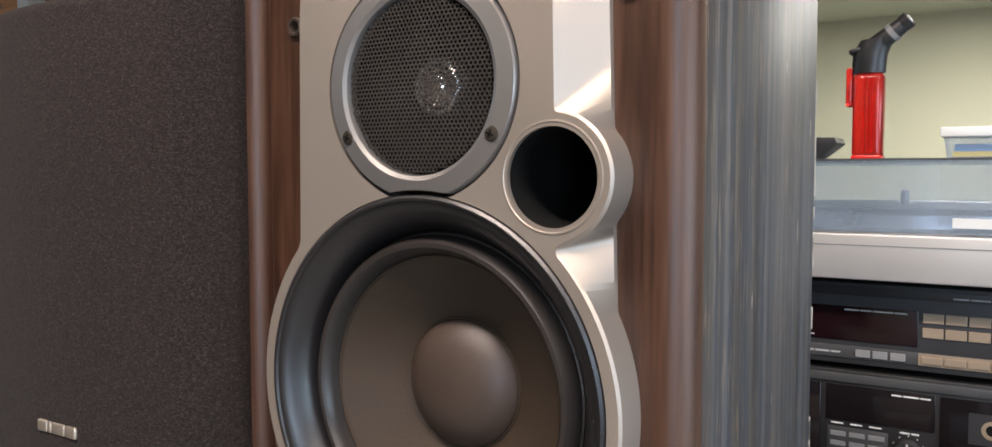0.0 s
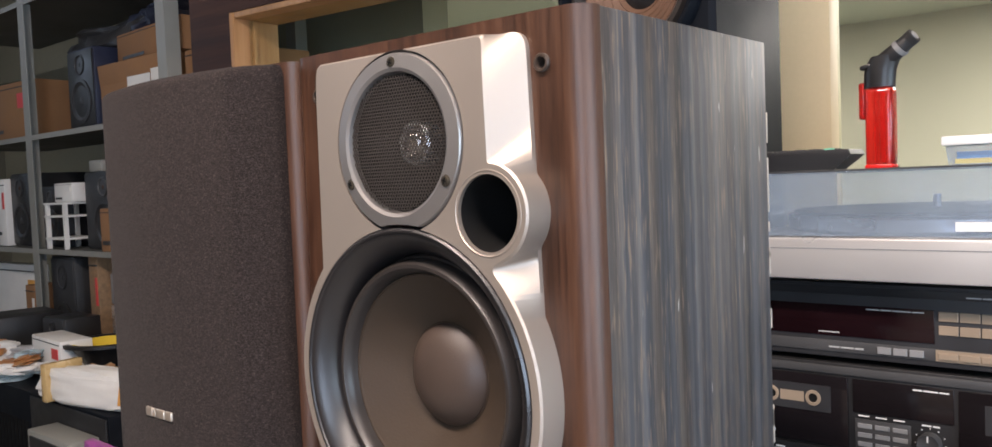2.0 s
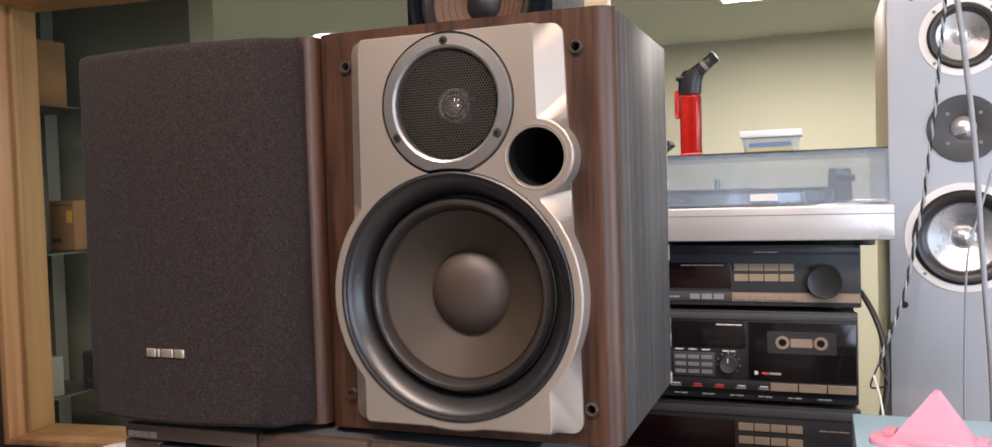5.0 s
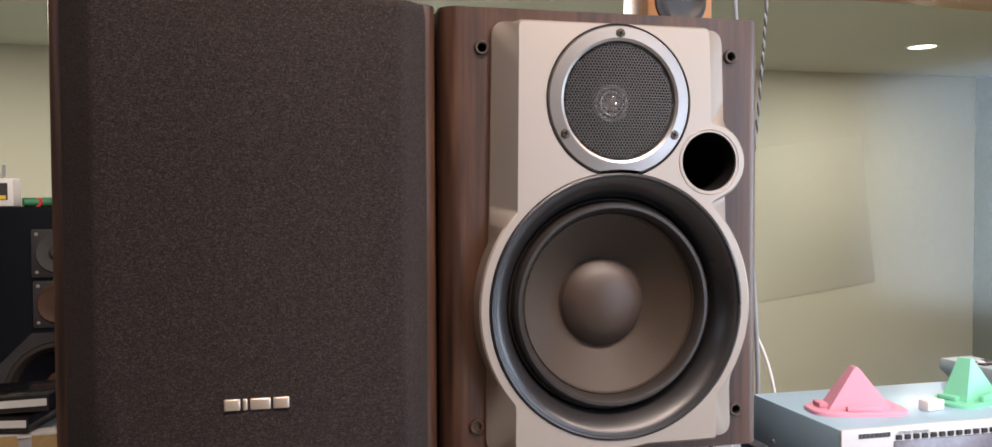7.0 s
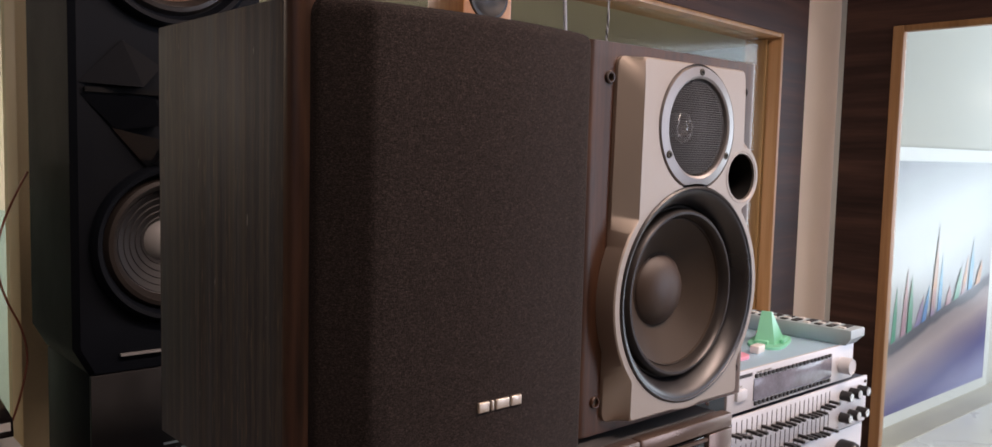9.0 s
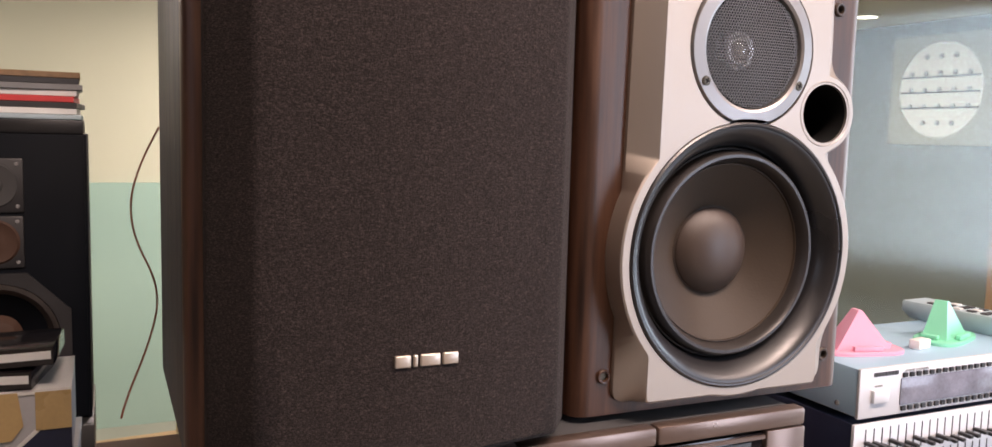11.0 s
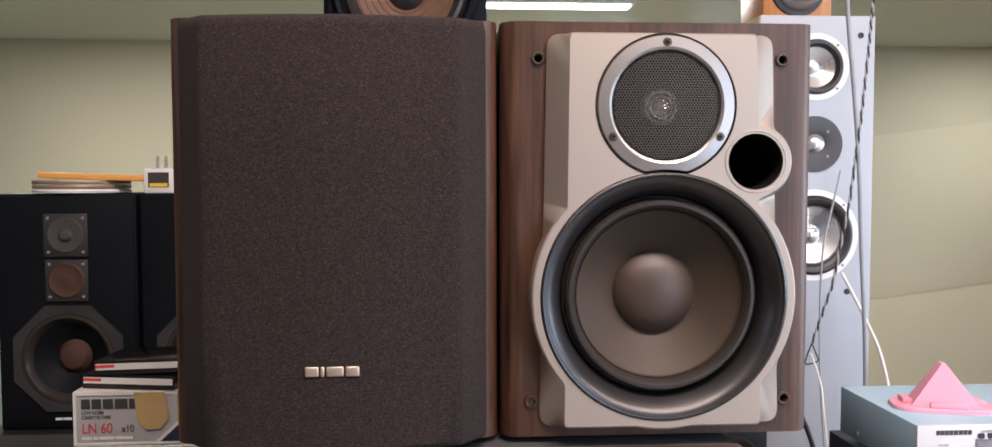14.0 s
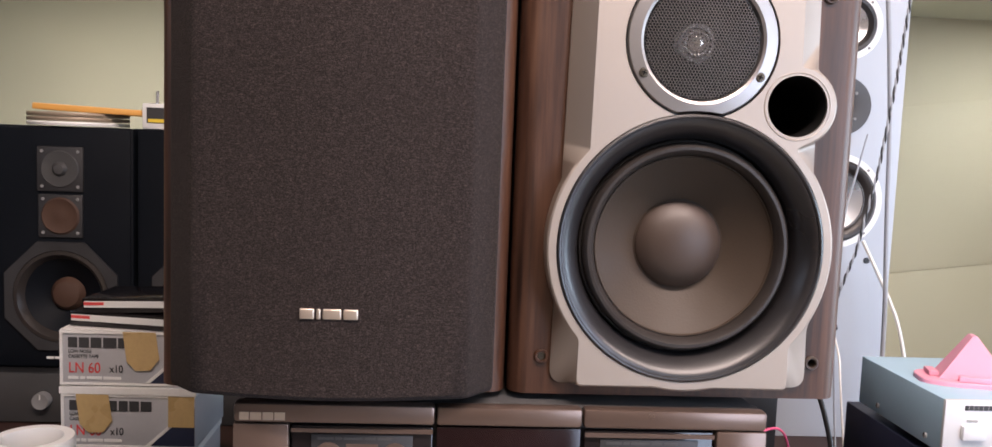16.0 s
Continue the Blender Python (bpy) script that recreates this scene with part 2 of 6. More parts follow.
UP = (1, 1, 0.05)
M = dict(
    veneer=grained("brown_veneer", (0.014, 0.0062, 0.0042), (0.046, 0.0205, 0.0122), (0.082, 0.040, 0.0232), 0.45, UP, 230, coat=0.55, spec=0.35, coat_rough=0.40),
    vinyl=worn_vinyl(),
    silver=plain("silver_paint", (0.41, 0.355, 0.306), 0.50, 0.72, 2500, 0.05, 0.03, 8),
    silver_ring=plain("silver_ring_paint", (0.32, 0.305, 0.295), 0.38, 0.75, 2500, 0.04, 0.03, 8),
    flare=plain("black_flare_plastic", (0.013, 0.012, 0.013), 0.33, 0, 1800, 0.04, 0.15, 12, spec=0.75),
    facet=plain("glossy_black_facet", (0.016, 0.019, 0.024), 0.2, 0, 900, 0.02, 0.1, 20, spec=0.9),
    rubber=plain("rubber_surround", (0.027, 0.023, 0.021), 0.34, 0, 900, 0.10, 0.15, 20),
    cone=plain("grey_brown_cone", (0.044, 0.031, 0.0215), 0.5, 0, 700, 0.25, 0.12, 25, spec=0.25),
    dome=plain("dust_cap", (0.052, 0.036, 0.028), 0.46, 0, 900, 0.15, 0.14, 30),
    steel_mesh=plain("dark_steel_mesh", (0.12, 0.105, 0.095), 0.42, 0.7, 900, 0.05, 0.1),
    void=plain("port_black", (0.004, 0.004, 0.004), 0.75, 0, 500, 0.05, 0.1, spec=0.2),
    screw=plain("dark_screw_steel", (0.10, 0.085, 0.065), 0.42, 0.8, 900, 0.1, 0.2),
    tweeter_dome=plain("tweeter_dome_metal", (0.85, 0.82, 0.78), 0.16, 0.95, 900, 0.03, 0.05),
    logo=plain("champagne_logo_metal", (0.62, 0.53, 0.44), 0.32, 0.8, 900, 0.03, 0.06),
    bronze=plain("bronze_metal", (0.20, 0.145, 0.12), 0.33, 0.75, 1600, 0.05, 0.08, 10),
    black=plain("black_plastic", (0.017, 0.017, 0.018), 0.40, 0, 900, 0.08, 0.2),
    black_gloss=plain("black_gloss_panel", (0.010, 0.008, 0.009), 0.12, 0, 900, 0.0, 0.15),
    black_vinyl=plain("black_speaker_vinyl", (0.004, 0.0055, 0.0085), 0.58, 0, 300, 0.25, 0.2, 6, spec=0.12),
    grey_dark=plain("dark_grey_plastic", (0.050, 0.050, 0.051), 0.48, 0, 900, 0.1, 0.15),
    grey=plain("grey_plastic", (0.22, 0.22, 0.22), 0.45, 0, 900, 0.08, 0.12),
    paper_brown=plain("brown_paper_cone", (0.13, 0.070, 0.042), 0.7, 0, 400, 0.3, 0.2),
    brown_dim=plain("dim_brown_cone", (0.055, 0.026, 0.015), 0.7, 0, 400, 0.3, 0.2),
    khaki=plain("khaki_button", (0.32, 0.25, 0.18), 0.42, 0.2, 900, 0.05, 0.08),
    # Blue of the daylight put into the case's own colour.
    amp_top=plain("daylit_blue_metal", (0.43, 0.64, 0.79), 0.38, 0.25, 1500, 0.06, 0.05, 9),
    amp_front=plain("brushed_aluminium", (0.66, 0.68, 0.71), 0.40, 0.15, 1500, 0.05, 0.05, 9),
    tt_silver=plain("turntable_silver", (0.56, 0.54, 0.52), 0.30, 0.45, 1500, 0.04, 0.04, 7),
    tower_white=plain("white_foil", (0.42, 0.46, 0.51), 0.42, 0, 600, 0.06, 0.04, 5),
    tower_cream=plain("cream_foil", (0.60, 0.49, 0.27), 0.5, 0, 600, 0.06, 0.07, 5),
    alu_cone=plain("aluminium_cone", (0.75, 0.75, 0.76), 0.28, 0.85, 900, 0.05, 0.05, 20),
    cream_wall=plain("cream_wall_paint", (0.54, 0.485, 0.395), 0.75, 0, 90, 0.2, 0.06, 1.5),
    teal_wall=plain("teal_dado_paint", (0.32, 0.42, 0.38), 0.6, 0, 90, 0.2, 0.07, 1.5),
    white_wall=plain("white_wall_paint", (0.66, 0.65, 0.60), 0.75, 0, 90, 0.2, 0.05, 1.5),
    ceiling=plain("ceiling_paint", (0.36, 0.36, 0.31), 0.8, 0, 60, 0.2, 0.06, 1.2),
    floor=plain("floor_tile_grey", (0.28, 0.26, 0.23), 0.35, 0, 60, 0.1, 0.12, 2),
    laminate=grained("dark_laminate", (0.018, 0.010, 0.009), (0.045, 0.024, 0.020), (0.095, 0.05, 0.038), 0.55, (0.05, 0.05, 1), 22, spec=0.2),
    pine=grained("pine_lipping", (0.28, 0.145, 0.062), (0.40, 0.215, 0.095), (0.50, 0.29, 0.14), 0.45, UP, 40),
    bare_board=plain("bare_chipboard", (0.40, 0.36, 0.31), 0.8, 0, 600, 0.4, 0.2, 60),
    rack_dark=plain("dark_rack_shelf", (0.10, 0.10, 0.09), 0.55, 0.1, 500, 0.1, 0.15, 6),
    rack=plain("grey_rack_steel", (0.27, 0.27, 0.245), 0.5, 0.15, 500, 0.1, 0.1, 6),
    card=plain("brown_cardboard", (0.27, 0.14, 0.062), 0.8, 0, 200, 0.2, 0.12, 9),
    paper=plain("white_paper", (0.72, 0.71, 0.68), 0.7, 0, 300, 0.15, 0.06, 12),
    label=plain("white_print", (0.70, 0.70, 0.68), 0.6, 0, 600, 0.0, 0.03),
    grey_print=plain("grey_print", (0.35, 0.35, 0.34), 0.6, 0, 600, 0.0, 0.03),
    red_print=plain("red_print", (0.62, 0.06, 0.06), 0.5, 0, 600, 0.0, 0.03),
    dark_print=plain("dark_print", (0.04, 0.04, 0.042), 0.5, 0, 600, 0.0, 0.03),
    box_grey=plain("grey_carton_print", (0.42, 0.42, 0.43), 0.35, 0, 600, 0.05, 0.06, 20),
    tape_amber=plain("amber_sticky_tape", (0.47, 0.33, 0.15), 0.28, 0, 400, 0.2, 0.15, 30),
    pink=plain("pink_plastic", (0.76, 0.34, 0.46), 0.45, 0, 1200, 0.05, 0.04),
    mint=plain("mint_plastic", (0.22, 0.66, 0.45), 0.45, 0, 1200, 0.05, 0.04),
    white_plastic=plain("white_plastic", (0.78, 0.78, 0.76), 0.4, 0, 900, 0.03, 0.03),
    remote=plain("grey_blue_remote", (0.40, 0.50, 0.54), 0.45, 0, 900, 0.05, 0.05),
    red_fluid=red_tank(),
    red_core=plain("red_fuel", (0.62, 0.012, 0.010), 0.2, 0, 900, 0.0, 0.15, 60),
    orange=plain("orange_paper", (0.72, 0.36, 0.08), 0.6, 0, 400, 0.1, 0.08),
    yellow=plain("yellow_label", (0.75, 0.55, 0.05), 0.6, 0, 400, 0.05, 0.05),
    purple=plain("purple_bag", (0.30, 0.07, 0.27), 0.4, 0, 200, 0.4, 0.25, 30),
    green=plain("green_print", (0.04, 0.22, 0.10), 0.5, 0, 400, 0.05, 0.1),
    navy=plain("navy_plastic", (0.015, 0.020, 0.045), 0.45, 0, 400, 0.1, 0.2),
    wicker=plain("wicker", (0.24, 0.15, 0.08), 0.7, 0, 150, 0.8, 0.3, 60),
    orange_wood=grained("orange_wood", (0.30, 0.12, 0.04), (0.44, 0.20, 0.07), (0.52, 0.27, 0.11), 0.35, UP, 60),
    wire_black=plain("black_wire", (0.015, 0.015, 0.016), 0.45),
    wire_grey=plain("grey_wire", (0.30, 0.32, 0.35), 0.45),
    wire_white=plain("white_wire", (0.75, 0.74, 0.70), 0.45),
    wire_brown=plain("brown_wire", (0.20, 0.06, 0.03), 0.45),
    wire_pink=plain("pink_wire", (0.80, 0.12, 0.25), 0.45),
    glass=glass_sheet("window_glass", (0.93, 0.97, 0.93), 0.015, edge_gain=0.4, rough=0.13),
    acrylic=glass_sheet("smoky_acrylic", (0.78, 0.80, 0.84), 0.08, 0.17),
    clear_box=glass_sheet("clear_plastic", (0.88, 0.90, 0.94), 0.08, 0.2),
    led=glowing("red_led", (1.0, 0.04, 0.03), 2.0),
    display=plain("dim_display", (0.009, 0.003, 0.004), 0.16, 0, 300, 0.0, 0.3),
)


def cloth():
    n = Nodes("black_grille_cloth")
    fine, mid = n.noise(850, 4.0, (1, 1, 1.5), 0.72), n.noise(420, 3.0, (0.8, 1, 2.2), 0.6)
    mix = n.add("ShaderNodeMath")
    mix.operation = "MULTIPLY_ADD"
    mix.inputs[1].default_value = 0.35
    n.link(mid, mix.inputs[0])
    n.link(fine, mix.inputs[2])
    n.link(n.ramp(mix.outputs[0], [(0.44, (0.0076, 0.0056, 0.0051)), (0.68, (0.0205, 0.0153, 0.0140)), (0.94, (0.068, 0.051, 0.046))]), n.bsdf.inputs["Base Color"])
    n.bsdf.inputs["Roughness"].default_value = 0.95
    n.bsdf.inputs["Specular IOR Level"].default_value = 0.15
    n.bsdf.inputs["Sheen Weight"].default_value = 0.03
    n.bsdf.inputs["Sheen Roughness"].default_value = 0.5
    n.bump(fine, 0.6, 0.0008)
    return n.mat


M["cloth"] = cloth()
M["charcoal"] = plain("charcoal_plastic", (0.025, 0.025, 0.027), 0.5, 0, 900, 0.08, 0.15)
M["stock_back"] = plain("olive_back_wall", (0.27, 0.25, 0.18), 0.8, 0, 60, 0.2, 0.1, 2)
# Dark tone for the unseen west wall, so it throws back little light.
M["stock_wall"] = plain("low_bounce_olive", (0.13, 0.12, 0.09), 0.8, 0, 60, 0.2, 0.1, 2)
M["pale_blue"] = plain("pale_blue_print", (0.08, 0.25, 0.58), 0.3, 0, 300, 0.0, 0.2, 5)
M["ledge_brown"] = plain("pale_ledge_paint", (0.56, 0.52, 0.45), 0.6, 0, 300, 0.1, 0.15, 5)
M["far_ceiling"] = plain("pale_green_ceiling", (0.56, 0.57, 0.50), 0.8, 0, 60, 0.2, 0.06, 1.2)
M["slate_wall"] = plain("grey_green_wall", (0.14, 0.14, 0.115), 0.75, 0, 90, 0.2, 0.1, 1.2)
M["olive_board"] = plain("olive_board", (0.30, 0.285, 0.21), 0.7, 0, 90, 0.2, 0.08, 3)
M["socket_brown"] = plain("brown_socket_plastic", (0.050, 0.036, 0.028), 0.4, 0, 900, 0.05, 0.1)
M["tan_dim"] = plain("dull_tan_wall", (0.36, 0.30, 0.24), 0.8, 0, 90, 0.2, 0.1, 2)
M["tan_plaster"] = plain("tan_plaster", (0.60, 0.47, 0.36), 0.8, 0, 120, 0.3, 0.06, 4)
M["cream_post"] = plain("cream_post_paint", (0.66, 0.54, 0.33), 0.55, 0, 200, 0.1, 0.05, 4)
M["pale_floor"] = plain("pale_glossy_tile", (0.74, 0.72, 0.68), 0.3, 0, 200, 0.05, 0.05, 3)
# Pale reflection painted into the dark dial glass as blotchy grey-blue.
M["dial_reflection"] = plain("dial_glass_reflection", (0.20, 0.21, 0.26), 0.14, 0, 300, 0.0, 0.4, 25)
M["tube_glow"] = glowing("lamp_glow", (1.0, 0.93, 0.82), 6.0)
# Tone of the panel that imitates a reflection on the far wall.
M["reflection_beige"] = plain("beige_reflection", (0.538, 0.482, 0.392), 0.7, 0, 90, 0.2, 0.05, 2)

# ---- mesh helpers ----


def box(bm, x0, x1, y0, y1, z0, z1, bevel=0.0, segs=2, turn=None):
    m = Matrix.Translation(((x0 + x1) / 2, (y0 + y1) / 2, (z0 + z1) / 2))
    if turn is not None:
        m = m @ turn
    m = m @ Matrix.Diagonal((x1 - x0, y1 - y0, z1 - z0, 1))
    vs = bmesh.ops.create_cube(bm, size=1, matrix=m)["verts"]
    if bevel:
        es = {e for v in vs for e in v.link_edges}
        bmesh.ops.bevel(bm, geom=list(es), offset=bevel, segments=segs, affect="EDGES", profile=0.5)
    return bm


def rod(bm, a, b, r0, r1=None, segs=24, bevel=0.0):
    a, b = Vector(a), Vector(b)
    m = Matrix.Translation((a + b) / 2) @ (b - a).to_track_quat("Z", "Y").to_matrix().to_4x4()
    vs = bmesh.ops.create_cone(bm, cap_ends=True, segments=segs, radius1=r0, radius2=r0 if r1 is None else r1, depth=(b - a).length, matrix=m)["verts"]
    if bevel:
        es = {e for v in vs for e in v.link_edges if len(e.link_faces) == 2 and any(len(f.verts) > 4 for f in e.link_faces)}
        bmesh.ops.bevel(bm, geom=list(es), offset=bevel, segments=2, affect="EDGES", profile=0.5)
    return bm


def lathe(bm, profile, cx=0.0, cz=0.0, segs=96, axis="y"):
    """Turns (radius, along) round an axis through (cx, cz); y: facing the front, z: upright."""
    rings = []
    for r, a in profile:
        if r < 1e-6:
            rings.append([bm.verts.new((cx, a, cz) if axis == "y" else (cx, cz, a))])
            continue
        ring = []
        for i in range(segs):
            u = 2 * math.pi * i / segs
            ring.append(bm.verts.new((cx + r * math.cos(u), a, cz + r * math.sin(u)) if axis == "y" else (cx + r * math.cos(u), cz + r * math.sin(u), a)))
        rings.append(ring)
    for p, q in zip(rings, rings[1:]):
        for i in range(segs):
            j = (i + 1) % segs
            if len(p) == 1 and len(q) == 1:
                continue
            if len(q) == 1:
                bm.faces.new((p[i], p[j], q[0]))
            elif len(p) == 1:
                bm.faces.new((p[0], q[j], q[i]))
            else:
                bm.faces.new((p[i], p[j], q[j], q[i]))
    return bm


def loops(bm, rings, cap=True):
    """Skin over rings of points, all of one length."""
    made = [[bm.verts.new(p) for p in ring] for ring in rings]
    for p, q in zip(made, made[1:]):
        for i in range(len(p)):
            j = (i + 1) % len(p)
            bm.faces.new((p[i], p[j], q[j], q[i]))
    if cap:
        bm.faces.new(made[0][::-1])
        bm.faces.new(made[-1])
    return bm


def to_mesh(name, bm, mat, angle=35):
    bmesh.ops.recalc_face_normals(bm, faces=bm.faces)
    me = bpy.data.meshes.new(name)
    bm.to_mesh(me)
    bm.free()
    me.polygons.foreach_set("use_smooth", [True] * len(me.polygons))
    me.set_sharp_from_angle(angle=radians(angle))
    me.materials.append(M[mat] if isinstance(mat, str) else mat)
    return me


def part(name, bm, mat, parent, label=""):
    ob = new(name, to_mesh(name, bm, mat))
    ob.parent = parent
    return tagged(ob, label)


def thing(name, m, label, category, group="", kind=""):
    ob = new(name)
    ob.empty_display_size = 0.02
    ob.matrix_world = m
    return tagged(ob, label, category, group, kind)


def solo(name, bm, mat, m, label, category, group="", kind=""):
    ob = new(name, to_mesh(name, bm, mat))
    ob.matrix_world = m
    return tagged(ob, label, category, group, kind)


def B(*a, **k):
    return box(bmesh.new(), *a, **k)


def cut(ob, *tools):
    """Takes the shapes of some bmeshes out of a mesh for good."""
    for bm in tools:
        bmesh.ops.recalc_face_normals(bm, faces=bm.faces)
        me = bpy.data.meshes.new("tool")
        bm.to_mesh(me)
        bm.free()
        tool = new("tool", me)
        tool.matrix_world = ob.matrix_world
        mod = ob.modifiers.new("cut", "BOOLEAN")
        mod.operation, mod.solver, mod.object = "DIFFERENCE", "EXACT", tool
        if ob.parent:
            tool.parent = ob.parent
            tool.matrix_basis = ob.matrix_basis
        dg = bpy.context.evaluated_depsgraph_get()
        made = bpy.data.meshes.new_from_object(ob.evaluated_get(dg))
        ob.modifiers.clear()
        mats = list(ob.data.materials)
        ob.data = made
        made.materials.clear()
        for m in mats:
            made.materials.append(m)
        made.polygons.foreach_set("material_index", [0] * len(made.polygons))
        made.polygons.foreach_set("use_smooth", [True] * len(made.polygons))
        made.set_sharp_from_angle(angle=radians(30))
        bpy.data.objects.remove(tool)
    return ob


def words(text, size, mat, m, parent, name="lettering", depth=0.0002, label=""):
    """Built-in lettering as a mesh; it stands in the local xz plane, facing -y, from its lower left corner."""
    cu = bpy.data.curves.new("text", "FONT")
    cu.body, cu.size, cu.extrude = text, size, depth
    tmp = bpy.data.objects.new("text", cu)
    scene.collection.objects.link(tmp)
    me = bpy.data.meshes.new_from_object(tmp.evaluated_get(bpy.context.evaluated_depsgraph_get()))
    bpy.data.objects.remove(tmp)
    me.transform(m @ pose(0, 0, 0, 90, 0, 0))
    me.materials.clear()
    me.materials.append(M[mat])
    ob = new(name, me)
    ob.parent = parent
    return tagged(ob, label)


def wire(name, points, r, mat, label, category="cable", group=""):
    cu = bpy.data.curves.new(name, "CURVE")
    cu.dimensions, cu.bevel_depth, cu.bevel_resolution, cu.resolution_u = "3D", r, 2, 8
    sp = cu.splines.new("NURBS")
    sp.points.add(len(points) - 1)
    for p, q in zip(sp.points, points):
        p.co = (*q, 1)
    sp.use_endpoint_u, sp.order_u = True, 3
    cu.materials.append(M[mat])
    tmp = bpy.data.objects.new(name, cu)
    scene.collection.objects.link(tmp)
    me = bpy.data.meshes.new_from_object(tmp.evaluated_get(bpy.context.evaluated_depsgraph_get()))
    bpy.data.objects.remove(tmp)
    me.polygons.foreach_set("use_smooth", [True] * len(me.polygons))
    return tagged(new(name, me), label, category, group)

# ---- the room ----
WY, WA = 0.82, math.degrees(math.atan2(0.33, 3.45))
WALL = pose(-1.35, WY, 0, 0, 0, WA)
S0, S1, Z0, Z1 = 0.0, 3.58, 0.60, 1.59


def structure(name, bm, mat, m=Matrix(), label=""):
    return tagged(solo(name, bm, mat, m, label, ""), kind="structure")


structure("floor", B(-4.3, 5.6, -3.0, 3.2, -0.06, 0.0), "floor")
structure("ceiling", B(-4.3, 5.6, -3.0, 1.35, 2.40, 2.46), "ceiling")
# Unseen walls: pale high south, dull below, dark west, toned to shape bounced light.
structure("wall_south", B(-4.3, 5.6, -3.12, -3.0, -0.06, 1.20), "tan_dim")
structure("wall_south_upper", B(-4.3, 5.6, -3.12, -3.0, 1.20, 2.46), "cream_wall")
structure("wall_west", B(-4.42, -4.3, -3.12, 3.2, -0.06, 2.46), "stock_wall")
structure("wall_north", B(-4.3, 3.3, 3.0, 3.12, -0.06, 2.46), "cream_wall")
structure("ceiling_2", B(-4.3, 3.3, 1.36, 3.0, 1.70, 1.76), "far_ceiling")
structure("wall_north_east", B(3.2, 3.32, 1.45, 3.0, -0.06, 1.70), "slate_wall")
structure("wall_east", B(5.5, 5.62, -3.0, 1.5, -0.06, 2.46), "white_wall")
structure("trim", B(-4.3, 0.25, 2.985, 2.999, 0.0, 0.92), "teal_wall", label="teal painted dado along the far wall")

# wall with the long window: laminate boards round the opening
w = thing("wall_window", WALL, "dark laminate clad partition with a long window", "wall", kind="structure")
T, LIP = 0.13, 0.016
part("panel", B(-0.155, 0.0, 0, T, 0.0, 2.40), "laminate", w)
part("panel", B(0.0, S1, 0, T, Z1, 2.40), "laminate", w)
part("panel", B(0.0, S1, 0, T, 0.0, Z0), "laminate", w)
part("panel", B(S1, S1 + 0.195, 0, T, 0.0, 2.40), "laminate", w)
part("post", B(S1 + 0.195, S1 + 0.50, 0.008, T, 0.0, 2.40), "tan_plaster", w, "bare tan plaster strip")
win = thing("window_1", WALL, "long fixed window with deep pine lining and clear glass", "window", kind="structure")
part("frame_bar", B(S0, S0 + LIP, -0.004, T, Z0 + 0.002, Z1 - 0.002, bevel=0.002), "pine", win)
part("frame_bar", B(S1 - LIP, S1, -0.004, T, Z0 + 0.002, Z1 - 0.002, bevel=0.002), "pine", win)
part("frame_bar", B(S0 + LIP + 0.001, S1 - LIP - 0.001, -0.003, T - 0.001, Z1 - LIP, Z1 - 0.002, bevel=0.002), "pine", win)
part("frame_bar", B(S0 + LIP + 0.001, S1 - LIP - 0.001, -0.003, T - 0.001, Z0 + 0.002, Z0 + LIP, bevel=0.002), "pine", win)
MU0, MU1 = 1.196, 1.358
part("mullion", B(MU0, MU1, 0.002, 0.06, Z0 + LIP + 0.001, Z1 - LIP - 0.001, bevel=0.003), "cream_post", win, "broad cream painted post between the panes")
for a, b, beads in ((S0 + LIP + 0.001, MU0 - 0.001, (S0 + LIP + 0.004,)), (MU1 + 0.001, S1 - LIP - 0.001, (S1 - LIP - 0.012,))):
    pane = part("pane", B(a, b, 0.040, 0.044, Z0 + LIP + 0.001, Z1 - LIP - 0.001), "glass", win)
    pane.visible_shadow = False
    for c in beads:
        part("glazing_bead", B(c, c + 0.008, 0.0445, 0.054, Z0 + LIP + 0.002, Z1 - LIP - 0.002, bevel=0.001), "pine", win)

# side wall with the second window
X2 = 2.72
w = thing("wall_side", pose(X2, 0, 0), "dark laminate clad side wall with a window opening", "wall", kind="structure")
part("panel", B(0, 0.032, 1.02, 1.20, 0.0, 2.40), "laminate", w)
part("panel", B(0, 0.032, -1.30, 1.02, 1.66, 2.40), "laminate", w)
part("panel", B(0, 0.032, -2.998, -1.30, 0.0, 2.40), "laminate", w)
win = thing("window_2", pose(X2, 0, 0), "side window with a pine frame", "window", kind="structure")
part("frame_bar", B(-0.004, 0.030, 0.98, 1.019, 0.004, 1.658, bevel=0.002), "pine", win)
part("frame_bar", B(-0.004, 0.030, -1.299, -1.26, 0.004, 1.658, bevel=0.002), "pine", win)
part("frame_bar", B(-0.003, 0.029, -1.259, 0.979, 1.635, 1.658, bevel=0.002), "pine", win)
part("frame_bar", B(-0.003, 0.029, -1.259, 0.979, 0.004, 0.03, bevel=0.002), "pine", win)
pane = part("pane", B(0.020, 0.024, -1.259, 0.979, 0.031, 1.634), "glass", win)
pane.visible_shadow = False
structure("wall_poster", B(X2 + 0.122, 5.5, 1.21, 1.33, 0.0, 2.40), "white_wall")


